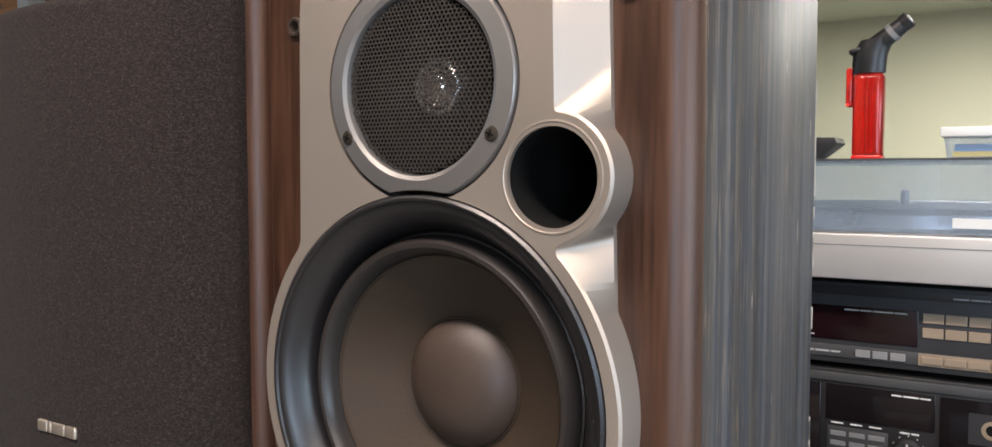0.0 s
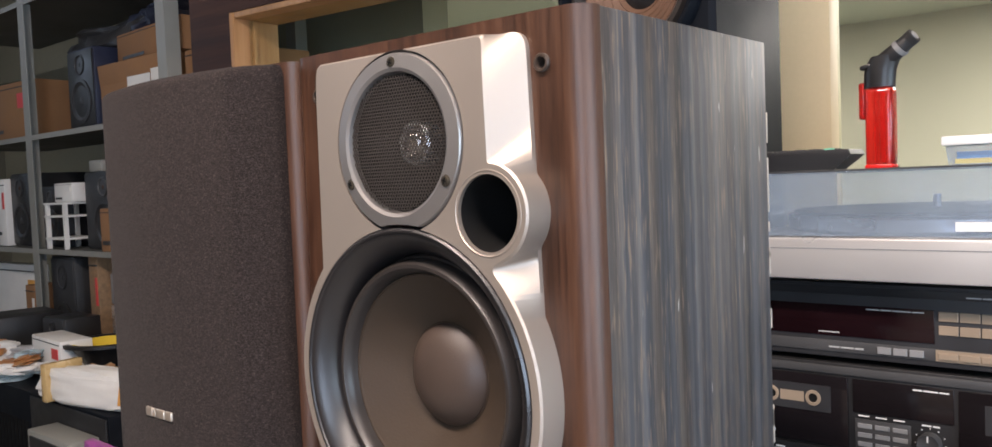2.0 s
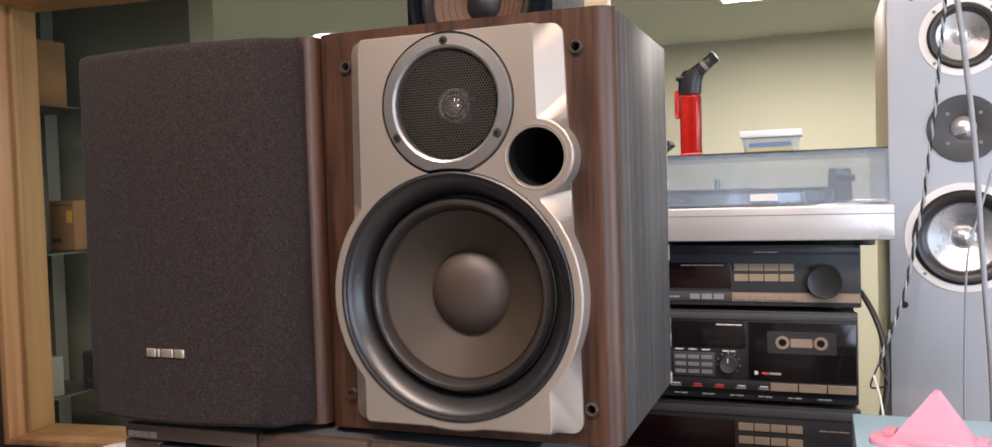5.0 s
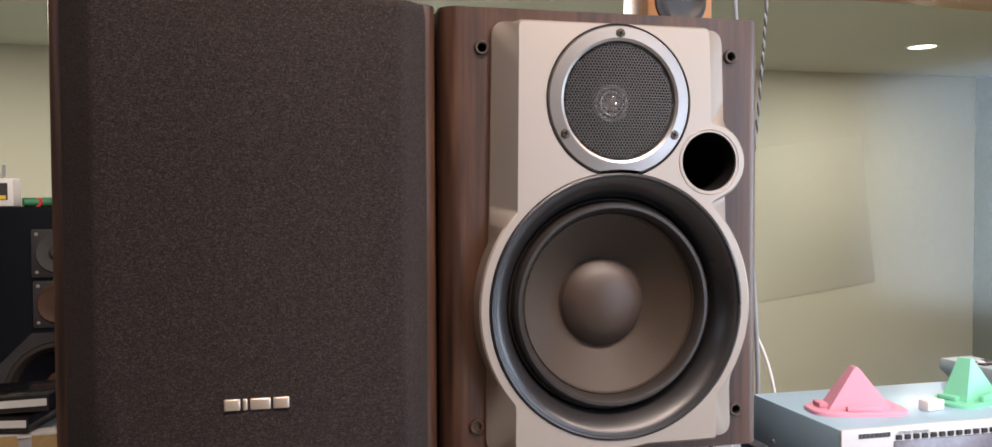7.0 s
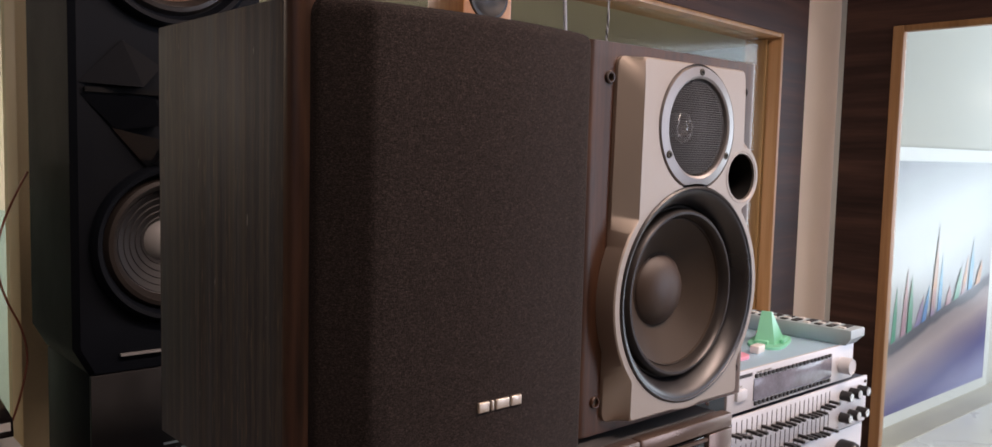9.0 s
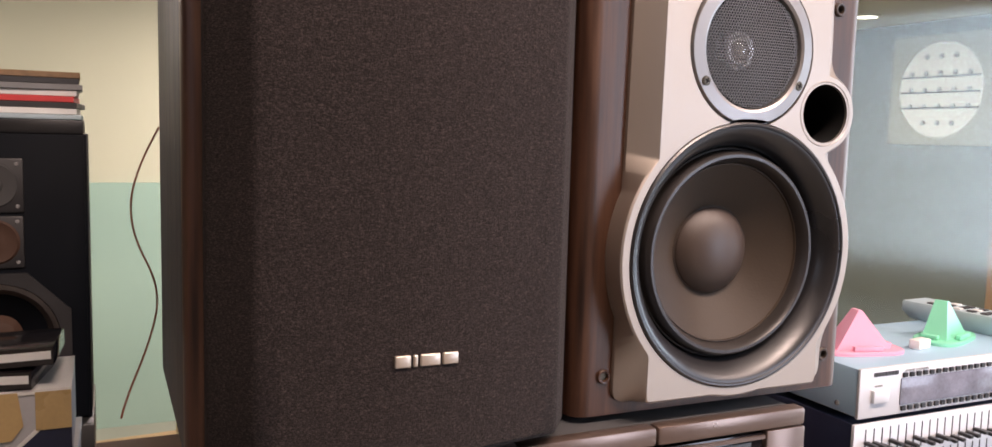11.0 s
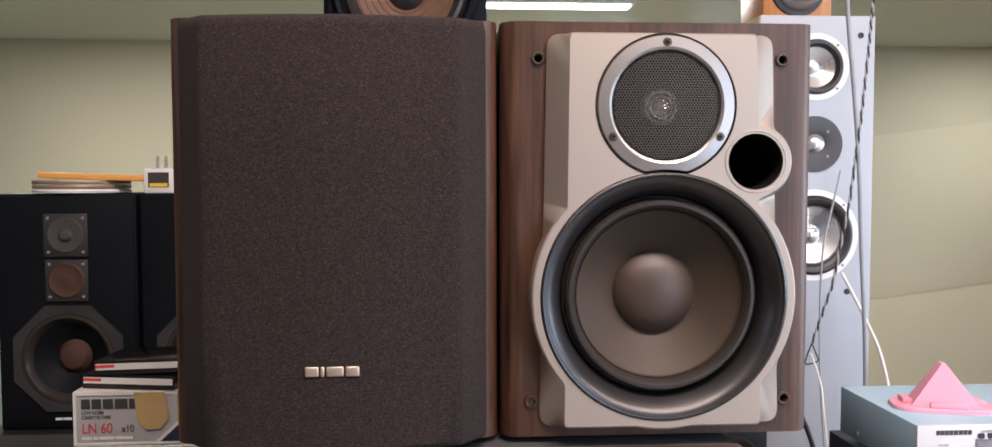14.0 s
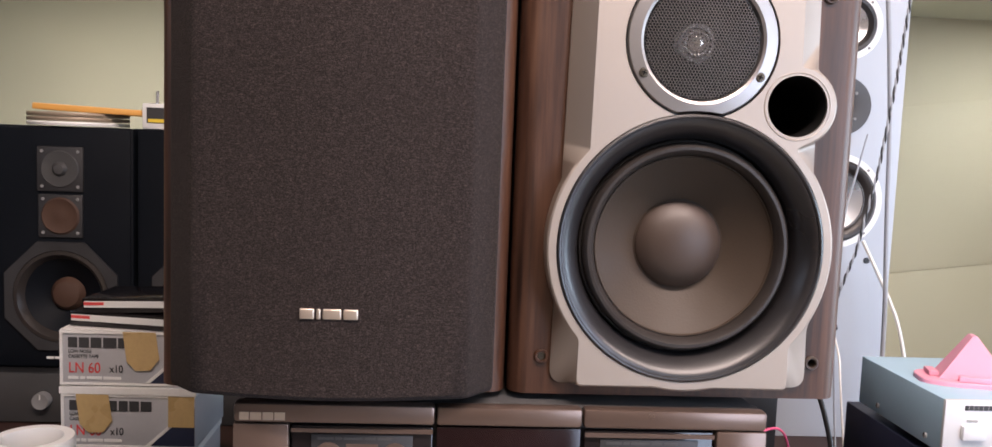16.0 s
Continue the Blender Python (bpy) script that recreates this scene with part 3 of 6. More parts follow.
def poster_mat():
    """Photo print: a dark table edge rising to one side, violet below it, pale haze above, dark at the top."""
    n = Nodes("poster_print")
    sep = n.add("ShaderNodeSeparateXYZ")
    n.link(n.coords((1, 1, 1)), sep.inputs[0])
    slope = n.add("ShaderNodeMath")
    slope.operation = "MULTIPLY_ADD"
    slope.inputs[1].default_value, slope.inputs[2].default_value = -0.20, -0.33
    n.link(sep.outputs["X"], slope.inputs[0])
    rise = n.add("ShaderNodeMath")
    rise.operation = "ADD"
    n.link(slope.outputs[0], rise.inputs[0])
    n.link(sep.outputs["Z"], rise.inputs[1])
    soft = n.add("ShaderNodeMath")
    soft.operation = "MULTIPLY_ADD"
    soft.inputs[1].default_value = 0.07
    n.link(n.noise(3.5, 3.0), soft.inputs[0])
    n.link(rise.outputs[0], soft.inputs[2])
    fit = n.span(soft.outputs[0], 0.0, 1.0, -0.45, 0.90)
    col = n.ramp(fit, [(0.03, (0.30, 0.30, 0.52)), (0.14, (0.10, 0.09, 0.26)), (0.21, (0.20, 0.15, 0.25)), (0.28, (0.42, 0.31, 0.32)), (0.335, (0.30, 0.23, 0.24)), (0.35, (0.07, 0.06, 0.09)), (0.375, (0.09, 0.08, 0.11)), (0.40, (0.40, 0.40, 0.43)), (0.60, (0.66, 0.67, 0.67)), (0.74, (0.62, 0.64, 0.64)), (0.86, (0.34, 0.35, 0.37)), (0.97, (0.13, 0.13, 0.15))])
    n.link(col, n.bsdf.inputs["Base Color"])
    n.bsdf.inputs["Roughness"].default_value = 0.30
    return n.mat


def pencil_mat(name, low, mid, tip):
    """Blurred coloured pencil of the photo, paler towards its tip."""
    n = Nodes(name)
    sep = n.add("ShaderNodeSeparateXYZ")
    n.link(n.coords((1, 1, 1)), sep.inputs[0])
    wob = n.add("ShaderNodeMath")
    wob.operation = "MULTIPLY_ADD"
    wob.inputs[1].default_value = 0.25
    n.link(n.noise(9, 2.0), wob.inputs[0])
    n.link(sep.outputs["Z"], wob.inputs[2])
    n.link(n.ramp(n.span(wob.outputs[0], 0.0, 1.0, 0.50, 1.02), [(0.0, low), (0.45, mid), (0.9, tip)]), n.bsdf.inputs["Base Color"])
    n.bsdf.inputs["Roughness"].default_value = 0.30
    return n.mat


poster = thing("poster", pose(3.20, 1.205, 0.0065), "large glossy photo poster of coloured pencils", "poster")
part("sheet", B(0, 1.24, -0.006, 0, 0, 1.225), "white_plastic", poster, "white poster border")
part("print", B(0.035, 1.17, -0.009, -0.0065, 0.055, 1.165), poster_mat(), poster)
PALE = (0.62, 0.62, 0.62)
inks = [pencil_mat("green_pencil_print", (0.05, 0.30, 0.20), (0.22, 0.42, 0.32), PALE), pencil_mat("orange_pencil_print", (0.10, 0.16, 0.45), (0.62, 0.30, 0.16), PALE), pencil_mat("blue_pencil_print", (0.06, 0.16, 0.48), (0.14, 0.40, 0.60), PALE), pencil_mat("rose_pencil_print", (0.40, 0.22, 0.30), (0.58, 0.36, 0.36), PALE)]
rnd = random.Random(4)
for i, (x, tip) in enumerate(((0.06, 0.62), (0.15, 0.70), (0.21, 0.66), (0.29, 0.56), (0.36, 0.60), (0.45, 0.88), (0.53, 0.74), (0.62, 0.58), (0.71, 0.66), (0.80, 0.72), (0.88, 0.80), (0.97, 0.68))):
    foot = 0.36 + 0.20 * x
    lean, wide = rnd.uniform(0.0, 0.06), rnd.uniform(0.040, 0.062)
    pts = [(x, foot), (x + wide, foot + 0.01), (x + wide * 0.95 + lean * 0.5, foot + (tip - foot) * 0.5), (x + wide * 0.5 + lean, tip), (x + wide * 0.1 + lean * 0.5, foot + (tip - foot) * 0.5)]
    bm = bmesh.new()
    y = -0.0096 - 0.0012 * (i % 3)
    loops(bm, [[(px, y, pz) for px, pz in pts], [(px, y - 0.0006, pz) for px, pz in pts]])
    part("pencil_print", bm, inks[(0, 3, 0, 1, 2, 1, 2, 3, 0, 1, 2, 1)[i]], poster)
structure("floor_2", B(X2 + 0.04, 5.49, -2.99, 1.20, 0.001, 0.005), "pale_floor", label="pale glossy tiled floor of the side room")
structure("skirting", B(X2 + 0.13, 5.4, 1.06, 1.198, 0.0052, 0.0085), "ledge_brown", label="beige border strip along the foot of the wall")

# lamps on the far room's ceiling; the last downlight only houses the added helper lamp
lamp = thing("ceiling_light", pose(0.32, 2.13, 1.70), "slim white ceiling tube light in the far room", "light")
part("housing", B(-0.25, 0.25, -0.035, 0.035, -0.014, 0.0, bevel=0.003), "white_plastic", lamp)
part("diffuser", B(-0.24, 0.24, -0.03, 0.03, -0.022, -0.0145, bevel=0.003), "tube_glow", lamp)
for x, y in ((2.85, 2.44), (-1.27, 2.1), (2.3, 2.3)):
    lamp = thing("downlight", pose(x, y, 1.70), "small round recessed ceiling light", "light", "recessed ceiling lights")
    part("rim", lathe(bmesh.new(), [(0.062, 0.0), (0.062, -0.004), (0.050, -0.006), (0.049, -0.002)], 0, 0, 32, "z"), "white_plastic", lamp)
    part("diffuser", lathe(bmesh.new(), [(0.050, -0.003), (0, -0.004)], 0, 0, 32, "z"), "tube_glow", lamp)

# round lattice vent in the far room
v = thing("round_vent", pose(3.195, 2.30, 1.385, 0, 0, -90), "round white lattice vent window in a square frame", "vent")
part("frame", B(-0.27, 0.27, -0.012, 0.0, -0.25, 0.25, bevel=0.003), "olive_board", v)
part("disc", lathe(bmesh.new(), [(0, -0.016), (0.205, -0.016), (0.215, -0.013)], segs=48), "white_wall", v)
for i in range(3):
    part("bar", B(-0.20, 0.20, -0.026, -0.017, -0.085 + 0.07 * i, -0.078 + 0.07 * i), "grey_dark", v)
for i in range(5):
    for j in range(5):
        if math.hypot(i - 2, j - 2) < 2.4:
            part("knob", lathe(bmesh.new(), [(0.012, -0.0165), (0.010, -0.022), (0, -0.024)], -0.15 + 0.075 * i, -0.15 + 0.075 * j, 12), "grey", v)
# No real board: a tilted sheet added for a reflection in the glass.
solo("reflection_panel", B(-0.5, 0.5, -0.002, 0, -0.35, 0.35, bevel=0.001), "reflection_beige", pose(2.1, 2.999, 1.0, 0, -7, 0), "faint tilted panel standing in for a reflection in the window", "board")

# table
def table(x, y, w, d, label):
    t = thing("table", pose(x, y, 0), label, "table")
    part("tabletop", B(0, w, 0, d, 0.665, 0.70, bevel=0.003), "laminate", t)
    for lx in (0.02, w - 0.07):
        for ly in (0.02, d - 0.07):
            part("leg", B(lx, lx + 0.05, ly, ly + 0.05, 0, 0.664, bevel=0.003), "rack", t)


table(-0.445, -0.02, 1.215, 0.82, "plain dark laminate shop table under the audio gear")
table(-0.72, 0.60, 0.27, 0.20, "narrow dark laminate table under the three-way speakers")

# ---- the pair of speakers ----
H, W, D = 0.2935, 0.2255, 0.203


def cabinet(sp):
    """Body with a brown front board whose upright edges are rounded."""
    body = part("cabinet_body", B(0.0004, W - 0.0004, 0.0142, D, 0, H, bevel=0.0012), "vinyl", sp, "worn grey-brown wood-grain vinyl sides")
    r, seg, pts = 0.0125, 10, []
    for i in range(seg + 1):
        u = math.pi / 2 * i / seg
        pts.append((r - r * math.cos(u), r - r * math.sin(u)))
    plan = pts + [(W - x, y) for x, y in pts[::-1]] + [(W, 0.0136), (0, 0.0136)]
    bm = bmesh.new()
    loops(bm, [[(x, y, 0) for x, y in plan], [(x, y, H) for x, y in plan]])
    rw = random.Random(int(W * 1e4))
    for k in range(9):
        z0 = rw.uniform(0.01, H - 0.04)
        part("edge_wear", B(W - 0.0013, W + 0.0001, D - 0.0012, D + 0.0002, z0, z0 + rw.uniform(0.004, 0.030), bevel=0.0003), "bare_board", body)
    part("edge_wear", B(W - 0.004, W + 0.0003, D - 0.006, D + 0.0003, -0.0002, 0.010, bevel=0.001), "bare_board", body, "chipped corner showing bare board")
    front = part("front_board", bm, "veneer", sp, "brown wood veneer front with rounded edges")
    return body, front


def disc(x, z, r, y0, y1, segs=72):
    return rod(bmesh.new(), (x, y0, z), (x, y1, z), r, segs=segs)


TW, WF, PT = (0.113, 0.2340), (0.113, 0.1015), (0.1762, 0.1955)
HOLES = ((0.0262, 0.2677), (0.2005, 0.2677), (0.0215, 0.0255), (0.2050, 0.0250))


def inside(p, quad, round_by):
    """Whether p lies in a four-cornered shape (named anticlockwise) whose corners are rounded."""
    near, out = [], False
    for (ax, az), (bx, bz) in zip(quad, quad[1:] + quad[:1]):
        length = math.hypot(bx - ax, bz - az)
        near.append(((bx - ax) * (p[1] - az) - (bz - az) * (p[0] - ax)) / length)
        out = out or near[-1] < 0
    if out:
        return False
    for i in range(4):
        a, b = round_by - near[i - 1], round_by - near[i]
        if a > 0 and b > 0 and a * a + b * b > round_by * round_by:
            return False
    return True


def reach(c, u, quad, round_by, circles):
    """How far the outline lies from c along the way u."""
    dx, dz = math.cos(u), math.sin(u)
    lo, hi = 0.0, 0.3
    for _ in range(22):
        mid = (lo + hi) / 2
        if inside((c[0] + mid * dx, c[1] + mid * dz), quad, round_by):
            lo = mid
        else:
            hi = mid
    best = lo
    for (px, pz), r in circles:
        ex, ez = c[0] - px, c[1] - pz
        b = ex * dx + ez * dz
        q = b * b - (ex * ex + ez * ez - r * r)
        if q > 0:
            best = max(best, -b + math.sqrt(q))
    return best


def silver_panel(sp):
    """Moulded front: a base a little wider at the foot, slanting flanks, and upright walls round woofer and port."""
    c, n = (0.113, 0.150), 720
    ring, port = 0.0928, 0.0256

    def outline(quad, round_by, grow, y, top=0.0):
        pts = np.array([reach(c, 2 * math.pi * i / n, quad, round_by, ((WF, ring + grow), (PT, port + grow))) for i in range(n)])
        k = np.array([0.1, 0.2, 0.4, 0.2, 0.1])
        soft = np.convolve(np.concatenate([pts[-2:], pts, pts[:2]]), k, "valid")
        out = []
        for i, d in enumerate(soft):
            z = c[1] + d * math.sin(2 * math.pi * i / n)
            out.append((c[0] + d * math.cos(2 * math.pi * i / n), y + top * max(0.0, (z - 0.262) / 0.022) ** 2, z))
        return out

    base = [(0.0272, 0.0085), (0.2000, 0.0085), (0.1925, 0.2845), (0.0325, 0.2845)]
    face = [(0.0422, 0.0105), (0.1825, 0.0105), (0.1770, 0.2836), (0.0455, 0.2836)]
    inner = [(0.0430, 0.0116), (0.1817, 0.0116), (0.1762, 0.2824), (0.0463, 0.2824)]
    bm = bmesh.new()
    loops(bm, [outline(base, 0.008, 0.0004, 0.0035), outline(base, 0.008, 0.0004, -0.0030), outline(face, 0.0016, 0.0002, -0.0168, 0.0020), outline(inner, 0.0016, -0.0010, -0.0178, 0.0014)])
    p = part("front_panel", bm, "silver", sp, "satin silver moulded front panel")
    cut(p, disc(*WF, 0.0870, -0.05, 0.05, 128), disc(*TW, 0.0494, -0.05, 0.05, 96), disc(*PT, 0.0195, -0.05, 0.05, 48))
    return p


def tweeter(sp):
    x, z = TW
    bm = lathe(bmesh.new(), [(0.0484, -0.012), (0.0480, -0.0172), (0.0472, -0.0186), (0.0400, -0.0196), (0.0382, -0.0186), (0.0374, -0.0150), (0.0374, -0.006)], x, z)
    plate = part("tweeter_plate", bm, "silver_ring", sp, "silver tweeter ring with three screws")
    cut(plate, disc(*WF, 0.0886, -0.05, 0.05))
    part("tweeter_gap", lathe(bmesh.new(), [(0.0496, -0.004), (0.0496, -0.0164), (0.0489, -0.0152), (0.0480, -0.0150)], x, z), "flare", sp)
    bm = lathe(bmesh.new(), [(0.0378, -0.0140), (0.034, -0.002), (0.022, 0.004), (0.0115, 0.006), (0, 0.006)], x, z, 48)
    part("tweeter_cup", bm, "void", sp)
    part("dome_ring", lathe(bmesh.new(), [(0.0125, 0.0058), (0.0120, -0.004), (0.0106, -0.0052), (0.0097, -0.003)], x, z, 40), "alu_cone", sp)
    part("tweeter_dome", lathe(bmesh.new(), [(0.0092, -0.001), (0.0076, -0.0050), (0.0044, -0.0078), (0, -0.0088)], x, z, 32), "tweeter_dome", sp)
    # perforated protection mesh
    bm = bmesh.new()
    pitch, R = 0.00205, 0.0375
    rows = int(R / (pitch * 0.866)) + 1
    for j in range(-rows, rows + 1):
        for i in range(-20, 21):
            px, pz = (i + 0.5 * (j % 2)) * pitch, j * pitch * 0.866
            d = math.hypot(px, pz)
            if d > R - 0.0010:
                continue
            y = -0.0168 - 0.0022 * (1 - (d / R) ** 2)
            out, inn, deep = [], [], []
            for k in range(6):
                u = math.pi / 6 + k * math.pi / 3
                cs, sn = math.cos(u), math.sin(u)
                out.append(bm.verts.new((x + px + cs * pitch * 0.578, y, z + pz + sn * pitch * 0.578)))
                inn.append(bm.verts.new((x + px + cs * pitch * 0.43, y, z + pz + sn * pitch * 0.43)))
                deep.append(bm.verts.new((x + px + cs * pitch * 0.43, y + 0.0006, z + pz + sn * pitch * 0.43)))
            for k in range(6):
                q = (k + 1) % 6
                bm.faces.new((out[k], out[q], inn[q], inn[k]))
                bm.faces.new((inn[k], inn[q], deep[q], deep[k]))
    part("tweeter_mesh", bm, "steel_mesh", sp, "dark perforated metal mesh")
    for k in range(3):
        u = math.pi / 2 + k * 2 * math.pi / 3
        screw_at(sp, x + 0.0428 * math.cos(u), -0.0192, z + 0.0428 * math.sin(u), 0.0026)


def screw_at(sp, x, y, z, r):
    s = part("screw", lathe(bmesh.new(), [(r * 1.25, y + 0.0012), (r * 1.22, y - 0.0002), (r, y - 0.0003), (r * 0.95, y - 0.0008), (0, y - 0.0011)], x, z, 20), "screw", sp, "small dark cross-head screw")
    for turn in (20, 110):
        part("slot", box(bmesh.new(), x - r * 0.62, x + r * 0.62, y - 0.0014, y - 0.0009, z - r * 0.13, z + r * 0.13, turn=pose(0, 0, 0, 0, turn, 0)), "void", s)


def woofer(sp):
    x, z = WF
    part("woofer_flare", lathe(bmesh.new(), [(0.0869, 0.004), (0.0869, -0.0160), (0.0864, -0.0184), (0.0852, -0.0193), (0.0842, -0.0190), (0.0836, -0.0181), (0.0830, -0.0180), (0.0815, -0.0174), (0.0790, -0.0152), (0.0765, -0.0122), (0.0742, -0.0088), (0.0724, -0.0052), (0.0715, -0.0025), (0.0713, 0.0030)], x, z, 144), "flare", sp, "glossy black flared woofer ring")
    part("surround", lathe(bmesh.new(), [(0.0714, 0.0032), (0.0706, 0.0018), (0.0698, -0.0008), (0.0690, -0.0012), (0.0686, -0.0046), (0.0675, -0.0080), (0.0658, -0.0099), (0.0639, -0.0099), (0.0622, -0.0080), (0.0610, -0.0044), (0.0602, -0.0010), (0.0596, 0.0002)], x, z, 144), "rubber", sp, "black rubber half-roll surround")
    part("cone", lathe(bmesh.new(), [(0.0598, -0.0004), (0.0588, -0.0008), (0.0480, 0.0060), (0.0380, 0.0120), (0.0292, 0.0168)], x, z, 128), "cone", sp, "matt grey-brown woofer cone")
    part("cone_rim", lathe(bmesh.new(), [(0.0602, -0.0008), (0.0597, -0.0020), (0.0591, -0.0019), (0.0586, -0.0006)], x, z, 128), "cone", sp)
    part("glue_ring", lathe(bmesh.new(), [(0.0306, 0.0161), (0.0303, 0.0155), (0.0298, 0.0154), (0.0294, 0.0160)], x, z, 80), "cone", sp)
    part("dust_cap", lathe(bmesh.new(), [(0.0296, 0.0162), (0.0294, 0.0150), (0.0288, 0.0142), (0.0278, 0.0132), (0.0244, 0.0098), (0.0185, 0.0066), (0.0112, 0.0044), (0.005, 0.0036), (0, 0.0035)], x, z, 80), "dome", sp, "smooth brown-black dust cap")


def sockets(sp):
    for i, (x, z) in enumerate(HOLES):
        s = part("grille_socket", lathe(bmesh.new(), [(0.0047, 0.003), (0.0047, -0.0014), (0.0041, -0.0022), (0.0031, -0.0021), (0.0027, -0.0010), (0.0027, 0.012)], x, z, 28), "socket_brown" if i != 2 else "veneer", sp, "round dark brown grille socket" if i != 2 else "brown grille peg broken off in its socket")
        part("socket_bottom", lathe(bmesh.new(), [(0.0028, 0.0 if i == 2 else 0.010), (0, 0.0 if i == 2 else 0.010)], x, z, 20), "void" if i != 2 else "screw", s)


def port(sp):
    x, z = PT
    bm = lathe(bmesh.new(), [(0.0222, -0.0172), (0.0218, -0.0181), (0.0212, -0.0182), (0.0202, -0.0172), (0.0195, -0.0150), (0.0193, -0.0130)], x, z, 72)
    part("port_lip", bm, "silver", sp)
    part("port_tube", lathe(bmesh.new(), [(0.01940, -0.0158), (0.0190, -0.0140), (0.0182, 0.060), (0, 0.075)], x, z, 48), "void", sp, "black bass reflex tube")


def right_speaker():
    sp = thing("speaker", pose(0, 0, 0.955), "wood-grain bookshelf speaker without its grille on a cassette deck", "speaker", "pair of speakers")
    body, front = cabinet(sp)
    cut(front, disc(*WF, 0.0735, -0.05, 0.05), disc(*TW, 0.040, -0.05, 0.05), disc(*PT, 0.0196, -0.05, 0.05, 48), *[disc(x, z, 0.0046, -0.05, 0.05, 24) for x, z in HOLES])
    cut(body, disc(*PT, 0.0196, 0.0, 0.112, 48), disc(*WF, 0.0730, 0.0, 0.060))
    silver_panel(sp)
    tweeter(sp)
    woofer(sp)
    port(sp)
    sockets(sp)


def grille(sp):
    """Cloth cover: straight in height, bowed in plan, with slanting flanks and soft edges."""
    x0, x1, z0, z1 = 0.0092, 0.2172, 0.0035, 0.2925

    def plan(grow, lift):
        left = [(x0 + grow, 0.0005), (x0 + grow * 0.9, -0.0045 * lift), (x0 + 0.0006 + grow * 0.6, -0.0068 * lift), (x0 + 0.0021, -0.0090 * lift), (x0 + 0.0188, -0.0296 * lift), (x0 + 0.0206, -0.0314 * lift)]
        n = 16
        xa, xb = x0 + 0.0232, x1 - 0.0205
        mid = [(xa + (xb - xa) * i / n, (-0.0327 - 0.0112 * math.sin(math.pi * i / n)) * lift) for i in range(n + 1)]
        right = [(x1 - (x - x0) * 0.88, y) for x, y in left[::-1]]
        return left + mid + right

    rings = []
    for z, g, lift in ((z0 + 0.003, 0.003, 0.05), (z0, 0.0025, 0.45), (z0, 0.0015, 0.82), (z0 + 0.0012, 0.0006, 0.93), (z0 + 0.0042, 0.0, 1.0), (z0 + 0.08, 0, 1.0), (z0 + 0.2, 0, 1.0), (z1 - 0.0100, 0.0, 1.0), (z1 - 0.0068, 0.0004, 0.975), (z1 - 0.0040, 0.0012, 0.91), (z1 - 0.0018, 0.0025, 0.78), (z1 - 0.0006, 0.0036, 0.50), (z1 - 0.003, 0.0044, 0.05)):
        rings.append([(x, y, z) for x, y in plan(g, lift)])
    bm = bmesh.new()
    loops(bm, rings)
    g = part("grille", bm, "cloth", sp, "black fabric grille with a bowed front")
    # badge of four plain metal shapes
    bx, bz, y = 0.0972, 0.0558, -0.0450
    for wd, ht in ((0.0088, 0.0064), (0.0026, 0.0064), (0.0112, 0.0064), (0.0088, 0.0064)):
        part("badge", B(bx, bx + wd, y, y + 0.0022, bz, bz + ht, bevel=0.0009, segs=3), "logo", g, "small champagne metal badge")
        bx += wd + 0.0012
    return g


def left_speaker():
    sp = thing("speaker", pose(-0.2276, 0.0, 0.955), "wood-grain bookshelf speaker with its black cloth grille on a cassette deck", "speaker", "pair of speakers")
    cabinet(sp)
    grille(sp)


right_speaker()
left_speaker()

# ---- gear under and beside the speakers ----


def bars(parent, x, z, y, widths, h, mat, gap=0.0012, name="print_bar", facing=True):
    for wd in widths:
        part(name, B(x, x + wd, y, y + 0.0005, z, z + h), mat, parent)
        x += wd + gap


